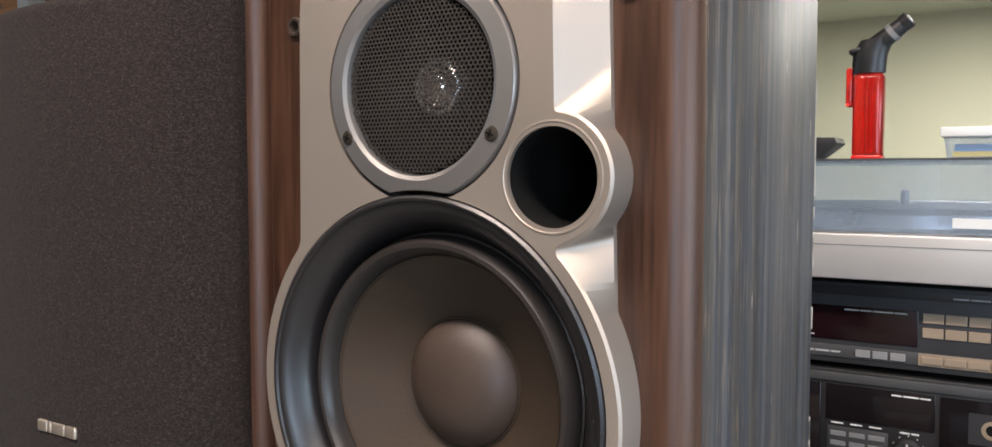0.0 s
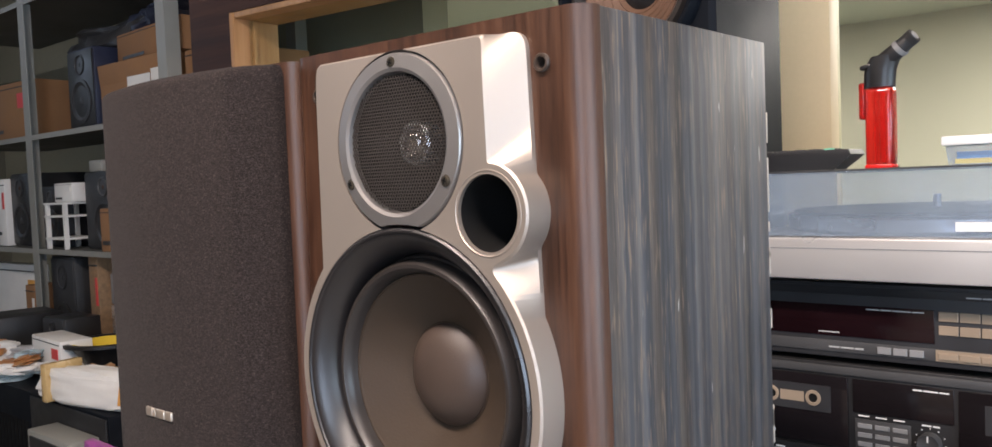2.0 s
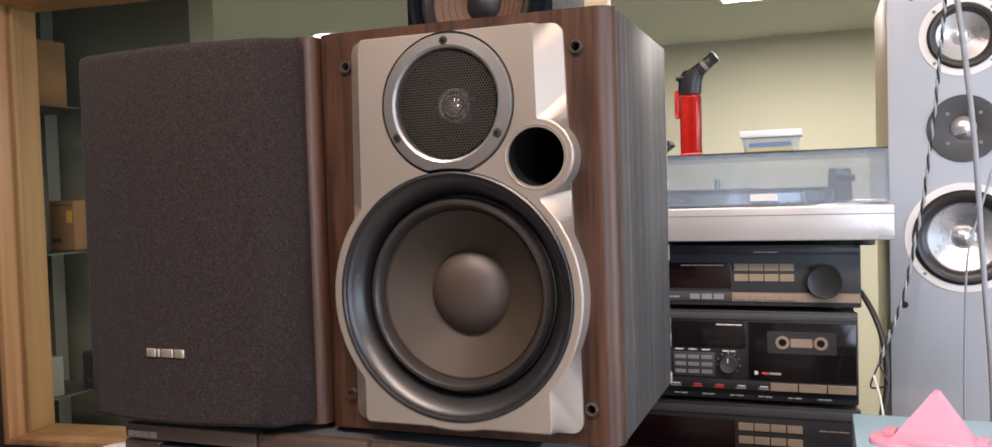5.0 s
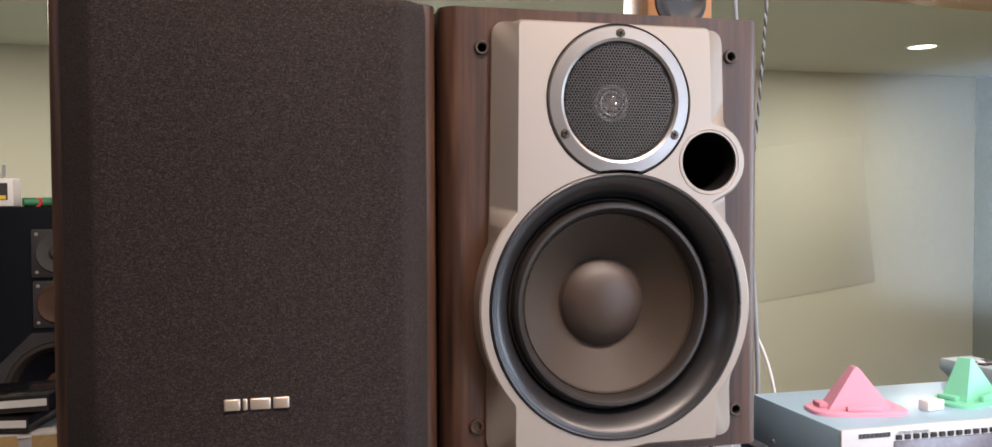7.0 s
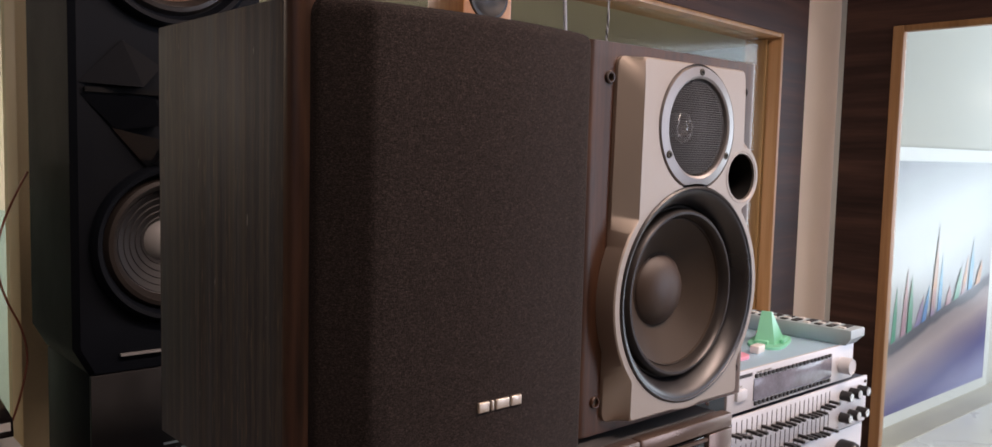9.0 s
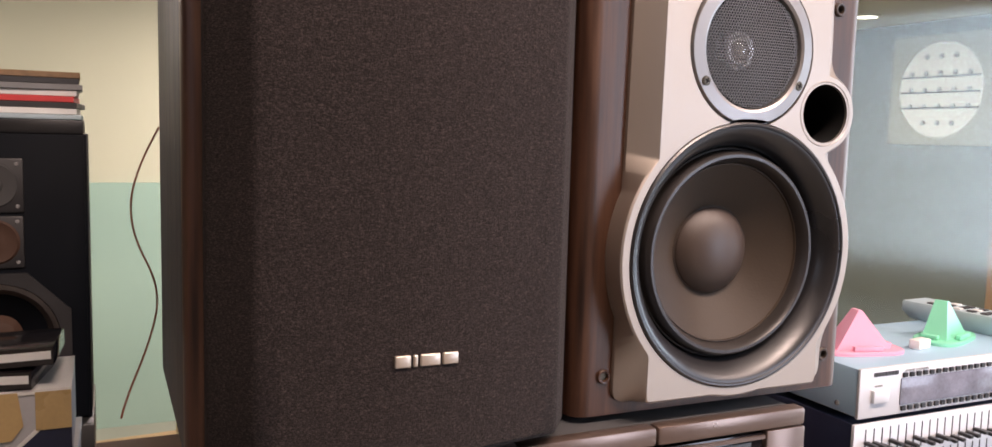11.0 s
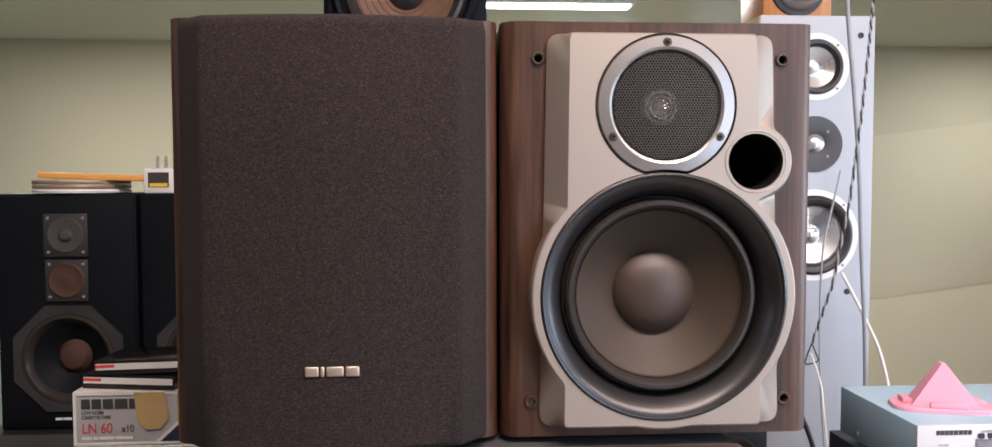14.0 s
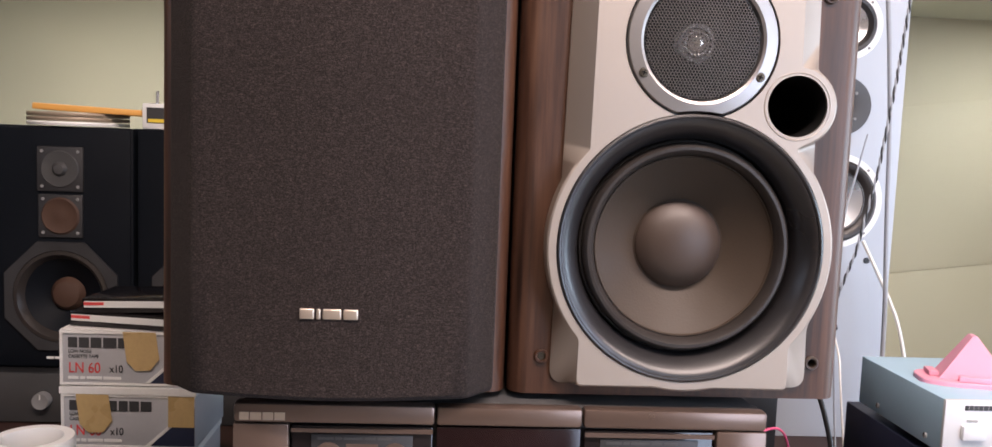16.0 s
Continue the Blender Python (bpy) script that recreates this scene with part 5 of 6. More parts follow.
part("body", loops(bmesh.new(), [[(x * k, y * j, z) for x, y in ((-0.022, -0.09), (0.022, -0.09), (0.022, 0.09), (-0.022, 0.09))] for z, k, j in ((0, 0.75, 0.9), (0.010, 1, 1), (0.0195, 1, 1), (0.0215, 0.95, 0.99))]), "remote", r)
for i in range(9):
    for j in range(3):
        part("key", B(-0.015 + 0.011 * j, -0.007 + 0.011 * j, -0.078 + 0.0165 * i, -0.069 + 0.0165 * i, 0.0212, 0.0232, bevel=0.0006, segs=1), "dark_print" if (i + j) % 3 else "label", r)

# ---- tall white speaker ----


def ring_driver(d, x, z, flange, outer, inner, dome, y=0.0):
    g = part("driver_frame", lathe(bmesh.new(), [(flange, y + 0.001), (flange, y - 0.0012), (outer, y - 0.0014)], x, z, 64), "white_plastic", d)
    part("surround", lathe(bmesh.new(), [(outer, y + 0.001), (outer, y - 0.003), (outer * 0.93, y - 0.0065), (outer * 0.84, y - 0.006), (inner * 1.05, y - 0.001), (inner, y + 0.002)], x, z, 64), "rubber", g)
    part("cone", lathe(bmesh.new(), [(inner * 1.01, y + 0.0019), (dome * 1.05, y + 0.012), (dome, y + 0.011)], x, z, 64), "alu_cone", g, "bright aluminium cone")
    part("dust_cap", lathe(bmesh.new(), [(dome, y + 0.011), (dome * 0.7, y + 0.006), (0, y + 0.003)], x, z, 40), "alu_cone", g)
    for k in range(4):
        u = math.pi / 4 + k * math.pi / 2
        rr = (flange + outer) / 2
        part("screw", lathe(bmesh.new(), [(0.0022, y - 0.001), (0.0018, y - 0.0024), (0, y - 0.0026)], x + rr * math.cos(u), z + rr * math.sin(u), 12), "grey", g)


def tower():
    d = thing("tower_speaker", pose(0.4325, 0.660, 0.70), "tall white speaker with aluminium cones and cream sides", "speaker")
    w, dp, h = 0.1765, 0.26, 0.681
    body = part("cabinet", B(0, w, 0.006, dp, 0, h, bevel=0.001), "tower_cream", d, "cream foil cabinet sides")
    front = part("front", B(0.0, w, 0, 0.0058, 0, h, bevel=0.0015), "tower_white", d, "white foil front")
    x = 0.0865
    cut(front, disc(x, 0.605, 0.033, -0.05, 0.05), disc(x, 0.353, 0.043, -0.05, 0.05))
    cut(body, disc(x, 0.605, 0.033, -0.05, 0.03), disc(x, 0.353, 0.043, -0.05, 0.03))
    ring_driver(d, x, 0.605, 0.0500, 0.0410, 0.0300, 0.010)
    ring_driver(d, x, 0.353, 0.0690, 0.0600, 0.0420, 0.014)
    t = part("tweeter_plate", lathe(bmesh.new(), [(0.0420, 0.0), (0.0415, -0.0025), (0.020, -0.0030), (0.0150, -0.0010), (0.0148, 0)], x, 0.490, 56), "grey_dark", d, "round dark tweeter plate")
    part("dome", lathe(bmesh.new(), [(0.0148, -0.0008), (0.011, -0.0062), (0.005, -0.0085), (0, -0.009)], x, 0.490, 36), "alu_cone", t)
    for k in range(4):
        u = math.pi / 4 + k * math.pi / 2
        part("screw", lathe(bmesh.new(), [(0.0026, -0.0024), (0.002, -0.0036), (0, -0.0038)], x + 0.026 * math.cos(u), 0.490 + 0.026 * math.sin(u), 12), "grey", t)
    for px, pz in ((0.029, 0.659), (0.154, 0.652), (0.140, 0.267), (0.017, 0.267)):
        part("grille_socket", lathe(bmesh.new(), [(0.0046, 0), (0.0044, -0.0012), (0.0030, -0.0014), (0.0028, -0.0004), (0, -0.0004)], px, pz, 20), "black", d)


tower()
d = thing("small_speaker", pose(0.4515, 0.70, 1.3812), "small orange wood speaker on the tall white speaker", "speaker")
part("cabinet", B(0, 0.108, 0, 0.10, 0, 0.15, bevel=0.003), "orange_wood", d)
part("driver", lathe(bmesh.new(), [(0.043, 0.0), (0.042, -0.004), (0.036, -0.005), (0.030, -0.002), (0.012, -0.0005), (0, -0.004)], 0.054, 0.048, 40), "black", d)
# ---- black faceted speaker ----


def faceted():
    d = thing("speaker", pose(-0.194, 0.547, 0.914), "black faceted party speaker with a brown paper cone", "speaker")
    wide, cx = 0.214, 0.107
    plan = [(0.0, 0.006), (0.007, 0.0), (wide - 0.007, 0.0), (wide, 0.006), (wide - 0.002, 0.182), (0.002, 0.182)]
    rings = [[(cx + (x - cx) * k, y if k == 1 else y + 0.004, z) for x, y in plan] for z, k in ((0, 0.84), (0.030, 1), (0.62, 1), (0.65, 0.86))]
    body = part("cabinet", loops(bmesh.new(), rings), "black_vinyl", d)
    cut(body, disc(cx, 0.141, 0.078, -0.05, 0.055), disc(cx, 0.477, 0.080, -0.05, 0.055))
    for z, mat, r, lab in ((0.141, "charcoal", 0.090, "black woofer with a pale dust cap"), (0.477, "paper_brown", 0.098, "woofer with a brown paper cone")):
        f = part("woofer_frame", lathe(bmesh.new(), [(r, 0.0), (r, -0.006), (r * 0.95, -0.014), (r * 0.90, -0.013), (r * 0.84, 0.002)], cx, z, 64), "black_vinyl", d, lab)
        part("surround", lathe(bmesh.new(), [(r * 0.85, 0.002), (r * 0.80, -0.006), (r * 0.75, -0.007), (r * 0.70, 0.000), (r * 0.67, 0.006)], cx, z, 64), "rubber", f)
        rings = [(r * 0.68, 0.006)]
        for k in range(5):
            q = 0.66 - 0.085 * k
            rings += [(r * q, 0.007 + 0.0042 * k), (r * (q - 0.012), 0.0062 + 0.0042 * k)]
        part("cone", lathe(bmesh.new(), rings + [(r * 0.25, 0.030)], cx, z, 64), mat, f)
        part("dust_cap", lathe(bmesh.new(), [(r * 0.26, 0.029), (r * 0.18, 0.021), (0, 0.017)], cx, z, 40), "grey" if mat == "charcoal" else "black", f)
        if mat == "paper_brown":
            bars(f, cx - 0.017, z - 0.055, 0.0045, (0.0075, 0.0090, 0.0085, 0.0080), 0.0075, "label", 0.0008)
    # angular horn block between the two cones
    for s in (-1, 1):
        def at(x, y, z):
            return (cx + s * x, y, z)
        for mat, pts in (("black_vinyl", [(0.100, 0.0, 0.315), (0.055, -0.004, 0.362), (0.020, -0.022, 0.335), (0.040, -0.024, 0.312)]),
                         ("black_vinyl", [(0.098, 0.0, 0.303), (0.030, -0.030, 0.300), (0.020, -0.030, 0.272), (0.062, -0.004, 0.266)]),
                         ("facet", [(0.066, -0.002, 0.268), (0.022, -0.032, 0.256), (0.016, -0.020, 0.236), (0.030, -0.004, 0.226)])):
            bm = bmesh.new()
            loops(bm, [[at(*q) for q in pts], [at(q[0] * 0.94, 0.001, q[2]) for q in pts]])
            part("facet", bm, mat, d)
    part("horn_bar", B(cx - 0.094, cx + 0.094, -0.006, 0.001, 0.3050, 0.3105), "void", d)
    part("trim", B(cx - 0.06, cx + 0.06, -0.004, 0.001, 0.018, 0.0205), "grey", d)


faceted()
a = thing("amplifier", pose(-0.176, 0.552, 0.70), "black amplifier with a silver knob under the faceted speaker", "amplifier")
part("case", B(0, 0.22, 0.006, 0.176, 0.004, 0.2135, bevel=0.002), "black_vinyl", a)
part("front", B(0, 0.22, 0, 0.0055, 0.003, 0.212, bevel=0.001), "black", a)
knob(a, 0.128, 0.072, 0.0, 0.017, 0.014, "alu_cone", mark=False)
for i in range(3):
    part("switch", B(0.078 + 0.020 * i, 0.094 + 0.020 * i, -0.002, 0.001, 0.108, 0.114), "remote", a)
part("switch_strip", B(0.078, 0.134, -0.0015, 0.001, 0.120, 0.1225), "remote", a)

# ---- pair of black three-way speakers ----


def three_way(m):
    d = thing("speaker", m, "black three-way speaker with grey driver frames", "speaker", "three-way speakers")
    w, dp, h = 0.198, 0.165, 0.345
    body = part("cabinet", B(0, w, 0.003, dp, 0, h, bevel=0.0015), "black_vinyl", d)
    front = part("front", B(0.003, w - 0.003, 0, 0.0029, 0.003, h - 0.003, bevel=0.0006), "black_vinyl", d)
    cx = 0.1
    cut(body, disc(cx, 0.105, 0.060, -0.05, 0.035))
    cut(front, disc(cx, 0.105, 0.060, -0.05, 0.035))
    for z, s, mat, r in ((0.2855, 0.0315, "grey_dark", 0.026), (0.2195, 0.0305, "brown_dim", 0.024)):
        p = part("driver_plate", B(cx - s, cx + s, -0.003, 0.0, z - s, z + s, bevel=0.0025), "charcoal", d, "square grey driver plate")
        part("cone", lathe(bmesh.new(), [(r, -0.0035), (r * 0.95, -0.0050), (r * 0.85, -0.0045), (r * 0.4, -0.0036), (r * 0.25, -0.0085), (0, -0.010)] if mat == "grey_dark" else [(r * 1.1, -0.003), (r, -0.0055), (r * 0.8, -0.004), (r * 0.3, -0.0034), (0, -0.006)], cx, z, 40), mat, p)
        for sx in (-1, 1):
            for sz in (-1, 1):
                part("screw", lathe(bmesh.new(), [(0.0024, -0.003), (0.002, -0.0044), (0, -0.0046)], cx + sx * s * 0.78, z + sz * s * 0.78, 12), "grey", p)
    n = 8
    oct_ = [(cx + 0.084 * math.cos(math.pi / 8 + i * math.pi / 4), 0.105 + 0.084 * math.sin(math.pi / 8 + i * math.pi / 4)) for i in range(n)]
    f = part("woofer_frame", loops(bmesh.new(), [[(x, 0.0, z) for x, z in oct_], [(x, -0.004, z) for x, z in oct_]]), "charcoal", d, "octagonal grey woofer frame")
    cut(f, disc(cx, 0.105, 0.066, -0.05, 0.05))
    part("surround", lathe(bmesh.new(), [(0.0662, 0.0), (0.065, -0.005), (0.060, -0.006), (0.055, 0.0), (0.053, 0.004)], cx, 0.105, 56), "rubber", f)
    part("cone", lathe(bmesh.new(), [(0.0535, 0.004), (0.024, 0.022)], cx, 0.105, 56), "black_vinyl", f)
    part("dust_cap", lathe(bmesh.new(), [(0.0245, 0.021), (0.018, 0.012), (0, 0.006)], cx, 0.105, 36), "brown_dim", f)
    bars(d, cx - 0.022, 0.014, -0.0006, (0.010, 0.012), 0.0035, "label")
    return d


three = three_way(pose(-0.684, 0.68, 0.773))
copy_thing(three, pose(-0.480, 0.68, 0.773))
g = thing("amplifier", pose(-0.70, 0.655, 0.70), "flat black amplifier below the three-way speakers", "amplifier")
part("case", B(0, 0.42, 0.006, 0.18, 0.003, 0.0725, bevel=0.0015), "black", g)
part("front", B(0, 0.42, 0, 0.0055, 0.002, 0.072, bevel=0.001), "grey_dark", g)
knob(g, 0.10, 0.035, 0.0, 0.012, 0.012, "grey")
part("dial", B(0.14, 0.22, -0.001, 0.001, 0.02, 0.055), "khaki", g)
part("dial", B(0.26, 0.30, -0.001, 0.001, 0.03, 0.05), "label", g)
# things on top of them
TOP = 1.1182
d = thing("disc_stack", pose(-0.585, 0.745, TOP), "low stack of brass-coloured discs under an orange folder", "disc stack")
for i in range(3):
    part("disc", lathe(bmesh.new(), [(0, 0.001 + 0.0065 * i), (0.068, 0.001 + 0.0065 * i), (0.069, 0.004 + 0.0065 * i), (0.068, 0.0065 + 0.0065 * i), (0, 0.0065 + 0.0065 * i)], 0.0, 0.0, 48, "z"), "khaki" if i else "white_plastic", d)
solo("folder", B(-0.072, 0.080, -0.05, 0.05, 0, 0.009, bevel=0.002), "orange", pose(-0.56, 0.745, TOP + 0.0202, 0, 2.0, 6), "orange paper folder on the disc stack", "folder")
d = thing("adapter", pose(-0.457, 0.715, TOP), "cream mains adapter with a black and yellow label", "adapter")
part("body", B(-0.022, 0.022, -0.018, 0.018, 0, 0.037, bevel=0.003), "white_plastic", d)
part("label", B(-0.015, 0.015, -0.0186, -0.0181, 0.009, 0.031), "dark_print", d)
part("label", B(-0.013, 0.013, -0.0190, -0.0187, 0.010, 0.015), "yellow", d)
for x in (-0.006, 0.006):
    part("pin", rod(bmesh.new(), (x, 0, 0.037), (x, 0, 0.055), 0.0022, segs=12), "alu_cone", d)
d = thing("disc_player", pose(-0.385, 0.69, TOP), "thin black disc player with a blue top", "player")
part("body", B(0, 0.10, 0, 0.12, 0, 0.017, bevel=0.002), "black", d)
part("lid", B(0.002, 0.098, 0.002, 0.118, 0.0172, 0.023, bevel=0.001), "remote", d)
rr = random.Random(3)
for i in range(7):
    z = TOP + 0.0234 + 0.0072 * i
    solo("disc_case", B(-0.045, 0.045, -0.05, 0.05, 0, 0.0070, bevel=0.0006, segs=1), ("paper", "dark_print", "red_print", "paper", "grey", "dark_print", "wicker")[i], pose(-0.334 + rr.uniform(-0.004, 0.004), 0.75 + rr.uniform(-0.003, 0.003), z, 0, 0, rr.uniform(-5, 5)), "compact disc case in a loose stack", "disc case", "stacked disc cases")
for i in range(3):
    solo("battery", rod(bmesh.new(), (-0.02, 0, 0.006), (0.02, 0, 0.006), 0.006, segs=14), ("green", "red_print", "black")[i], pose(-0.405 + 0.002 * i, 0.70 + 0.014 * i, TOP, 0, 0, 30 + 50 * i), "small coloured battery beside the disc player", "battery", "loose batteries")

# ---- cassette cartons ----


def carton(m, label):
    d = thing("cassette_carton", m, label, "carton", "stacked cassette cartons")
    w, dp, h = 0.1075, 0.085, 0.0360
    part("sleeve", B(0, w, 0.001, dp, 0, h, bevel=0.0007), "box_grey", d, "grey printed card sleeve")
    part("edge", B(0, w, 0, 0.0009, h - 0.0018, h), "paper", d)
    part("edge", B(0, 0.0022, 0, 0.0009, 0, h - 0.0019), "paper", d)
    part("edge", B(0.0023, w, 0, 0.0009, 0, 0.0014), "paper", d)
    bm = bmesh.new()
    tri = [(0.0715, 0.0018), (w - 0.0006, 0.0018), (w - 0.0006, 0.0280)]
    loops(bm, [[(x, 0.0009, z) for x, z in tri], [(x, 0.0001, z) for x, z in tri]])
    part("see_through_corner", bm, "navy", d, "dark see-through corner showing cassettes")
    bm = bmesh.new()
    tri = [(0.0675, 0.0018), (0.0712, 0.0018), (w - 0.0006, 0.0284), (w - 0.0006, 0.0312)]
    loops(bm, [[(x, 0.0009, z) for x, z in tri], [(x, 0.0002, z) for x, z in tri]])
    part("edge", bm, "paper", d)
    bars(d, 0.0065, 0.0248, 0.0003, (0.0072, 0.0080, 0.0085, 0.0105, 0.0072, 0.0078, 0.0088), 0.0068, "dark_print", 0.0013)
    words("LOW NOISE", 0.0034, "dark_print", pose(0.0065, 0.0006, 0.0212), d)
    words("CASSETTE TAPE", 0.0034, "dark_print", pose(0.0065, 0.0006, 0.0178), d)
    words("LN 60", 0.0100, "red_print", pose(0.0065, 0.0006, 0.0080), d)
    words("x10", 0.0072, "dark_print", pose(0.0390, 0.0006, 0.0084), d)
    bars(d, 0.0065, 0.0036, 0.0004, (0.008, 0.004, 0.012, 0.014), 0.0019, "label")
    return d


for i in range(3):
    z = 0.7365 + 0.0635 * i
    m = pose(-0.4225 + (0.0012 if i % 2 else 0), 0.300 + 0.001 * (i % 3), z, 0, 0, (0.6, -0.9, 0.4)[i % 3]) @ Matrix.Diagonal((1.228, 1.228, 1.52, 1))
    c = carton(m, "grey cassette carton patched with amber sticky tape")
    part("white_lid", B(-0.0010, 0.1085, -0.0008, 0.0855, 0.0361, 0.0408) if i < 2 else B(0.0, 0.1075, 0.001, 0.085, 0.0361, 0.0366), "paper", c, "white card lid")
    u0 = (0.030, 0.012, 0.050)[i]
    pts = [(u0, 0.0359), (u0 + 0.026, 0.0359), (u0 + 0.029, 0.018), (u0 + 0.022, 0.0105), (u0 + 0.010, 0.010), (u0 + 0.003, 0.016)]
    bm = bmesh.new()
    loops(bm, [[(x, -0.0006, zz) for x, zz in pts], [(x, -0.0002, zz) for x, zz in pts]])
    part("sticky_tape", bm, "tape_amber", c, "amber sticky tape")
    part("sticky_tape", B(0.086, 0.107, -0.0009, -0.0003, 0.015, 0.0355), "tape_amber", c)
solo("book", B(0, 0.135, 0, 0.11, 0, 0.0362, bevel=0.002), "dark_print", pose(-0.423, 0.298, 0.70), "thick dark book under the cassette cartons", "book")
for i, (dx, turn) in enumerate(((0, -10), (0.012, -4))):
    d = thing("cassette_case", pose(-0.362 + dx, 0.345, 0.9192 + 0.0162 * i, 0, -2 if i else 0, turn), "black cassette case with a white and red card", "cassette case", "cassette cases on the cartons")
    part("case", B(-0.052, 0.050, -0.036, 0.036, 0.0005, 0.0155, bevel=0.001), "black_gloss", d)
    part("card", B(-0.050, 0.048, -0.0366, -0.0361, 0.006, 0.0125), "label", d)
    part("card_stripe", B(-0.050, -0.030, -0.0370, -0.0367, 0.0085, 0.0115), "red_print", d)
d = thing("radio", pose(-0.440, 0.155, 0.70), "black box with a grey panel below a roll of tape", "box")
part("case", B(0, 0.135, 0.003, 0.088, 0, 0.1175, bevel=0.002), "black", d)
part("panel", B(0.02, 0.115, 0, 0.0028, 0.05, 0.10, bevel=0.0006), "grey", d)
solo("tape_roll", lathe(bmesh.new(), [(0.034, 0.0), (0.035, 0.002), (0.035, 0.026), (0.034, 0.028), (0.0255, 0.028), (0.0250, 0.026), (0.0250, 0.002), (0.0255, 0.0), (0.034, 0.0)], 0, 0, 48, "z"), "white_plastic", pose(-0.402, 0.200, 0.8178), "white roll of sticky tape on the black box", "tape roll")
st = thing("stool", pose(-1.24, 0.50, 0), "small dark stool holding a portable player", "stool")
part("seat", B(0, 0.28, 0, 0.24, 0.565, 0.59, bevel=0.004), "laminate", st)
for x in (0.02, 0.23):
    for y in (0.02, 0.19):
        part("leg", B(x, x + 0.03, y, y + 0.03, 0, 0.5645), "laminate", st)
d = thing("portable_player", pose(-1.22, 0.53, 0.5902, 0, 0, 8), "grey portable disc player lying on a stool", "player")
part("body", B(0, 0.22, 0, 0.18, 0, 0.024, bevel=0.008), "paper", d)
part("lid", lathe(bmesh.new(), [(0, 0.0245), (0.080, 0.0245), (0.078, 0.030), (0, 0.032)], 0.11, 0.09, 48, "z"), "grey", d)

# ---- cables ----

def twisted(points, r, turns, a, b):
    ps, n = [Vector(p) for p in points], 90
    for k, mat in ((0, a), (1, b)):
        out = []
        for i in range(n + 1):
            f = i / n * (len(ps) - 1)
            j = min(int(f), len(ps) - 2)
            p = ps[j].lerp(ps[j + 1], f - j)
            u = 2 * math.pi * turns * i / n + math.pi * k
            out.append((p.x + r * math.cos(u), p.y + r * math.sin(u), p.z))
        wire("twisted_cable", out, r * 0.95, mat, "strand of a black and white twisted cable", group="twisted strands")


twisted([(0.482, 0.40, 1.62), (0.472, 0.40, 1.355), (0.467, 0.40, 1.29), (0.459, 0.40, 1.205), (0.447, 0.40, 1.107), (0.428, 0.40, 1.010), (0.404, 0.40, 0.940)], 0.0013, 26, "wire_black", "wire_grey")
wire("wire_loop", [(0.404, 0.40, 0.940), (0.394, 0.399, 0.917), (0.398, 0.399, 0.914), (0.413, 0.399, 0.918), (0.411, 0.40, 0.924), (0.404, 0.40, 0.940)], 0.0009, "wire_black", "small open loop at the end of the twisted cable")
wire("grey_cable", [(0.47, 0.50, 1.64), (0.486, 0.50, 1.372), (0.499, 0.50, 1.26), (0.509, 0.50, 1.15), (0.514, 0.50, 1.03), (0.525, 0.50, 0.87), (0.522, 0.50, 0.715)], 0.0030, "wire_grey", "thick grey cable hanging beside the white speaker")
wire("thin_cable", [(0.55, 0.64, 1.15), (0.53, 0.63, 1.08), (0.515, 0.62, 1.04), (0.512, 0.62, 0.93), (0.508, 0.60, 0.80), (0.51, 0.58, 0.705)], 0.0014, "wire_grey", "thin grey cable along the white speaker")
wire("white_cable", [(0.545, 0.62, 1.00), (0.565, 0.60, 0.95), (0.600, 0.58, 0.86), (0.61, 0.56, 0.705)], 0.0026, "wire_white", "white cable hanging behind the tuner")
wire("white_cable", [(0.398, 0.39, 0.93), (0.408, 0.38, 0.90), (0.402, 0.36, 0.86), (0.415, 0.34, 0.705)], 0.0012, "wire_white", "thin white cable end")
wire("black_cable", [(0.392, 0.52, 1.00), (0.412, 0.49, 0.97), (0.418, 0.47, 0.90), (0.405, 0.46, 0.86), (0.43, 0.44, 0.80), (0.44, 0.42, 0.705)], 0.0032, "wire_black", "black mains cable beside the stack")
wire("pink_cable", [(0.175, 0.10, 0.80), (0.200, 0.13, 0.862), (0.235, 0.16, 0.878), (0.270, 0.19, 0.872), (0.300, 0.24, 0.82), (0.31, 0.26, 0.705)], 0.0012, "wire_pink", "thin pink cable behind the cassette deck")
wire("black_cable", [(0.19, 0.24, 0.84), (0.222, 0.235, 0.875), (0.252, 0.225, 0.870), (0.27, 0.22, 0.82), (0.28, 0.22, 0.705)], 0.0022, "wire_black", "black cable behind the cassette deck")
wire("brown_cable", [(-0.20, 0.70, 1.13), (-0.232, 0.70, 1.07), (-0.236, 0.70, 1.00), (-0.20, 0.70, 0.925), (-0.215, 0.69, 0.86), (-0.245, 0.68, 0.79), (-0.25, 0.66, 0.775)], 0.0013, "wire_brown", "thin brown cable looping beside the faceted speaker")

# ---- stock rack ----
R = thing("stock_rack", pose(-2.52, 0.79, 0), "grey steel stock rack crowded with used gear", "rack")
for x in (0.0, 0.875):
    for y in (0.0, 0.40):
        bm = box(bmesh.new(), x, x + 0.045, y, y + 0.003, 0, 2.3)
        box(bm, x + (0.042 if x else 0), x + (0.045 if x else 0.003), y + 0.003, y + 0.04, 0, 2.3)
        part("post", bm, "rack", R)
for z in (0.22, 0.65, 1.005, 1.37, 1.80):
    s = part("shelf", B(-0.85, 1.11, 0.004, 0.40, z, z + 0.004), "rack_dark", R)
    part("lip", B(-0.85, 1.11, 0.0005, 0.0035, z - 0.012, z + 0.004), "rack", s)
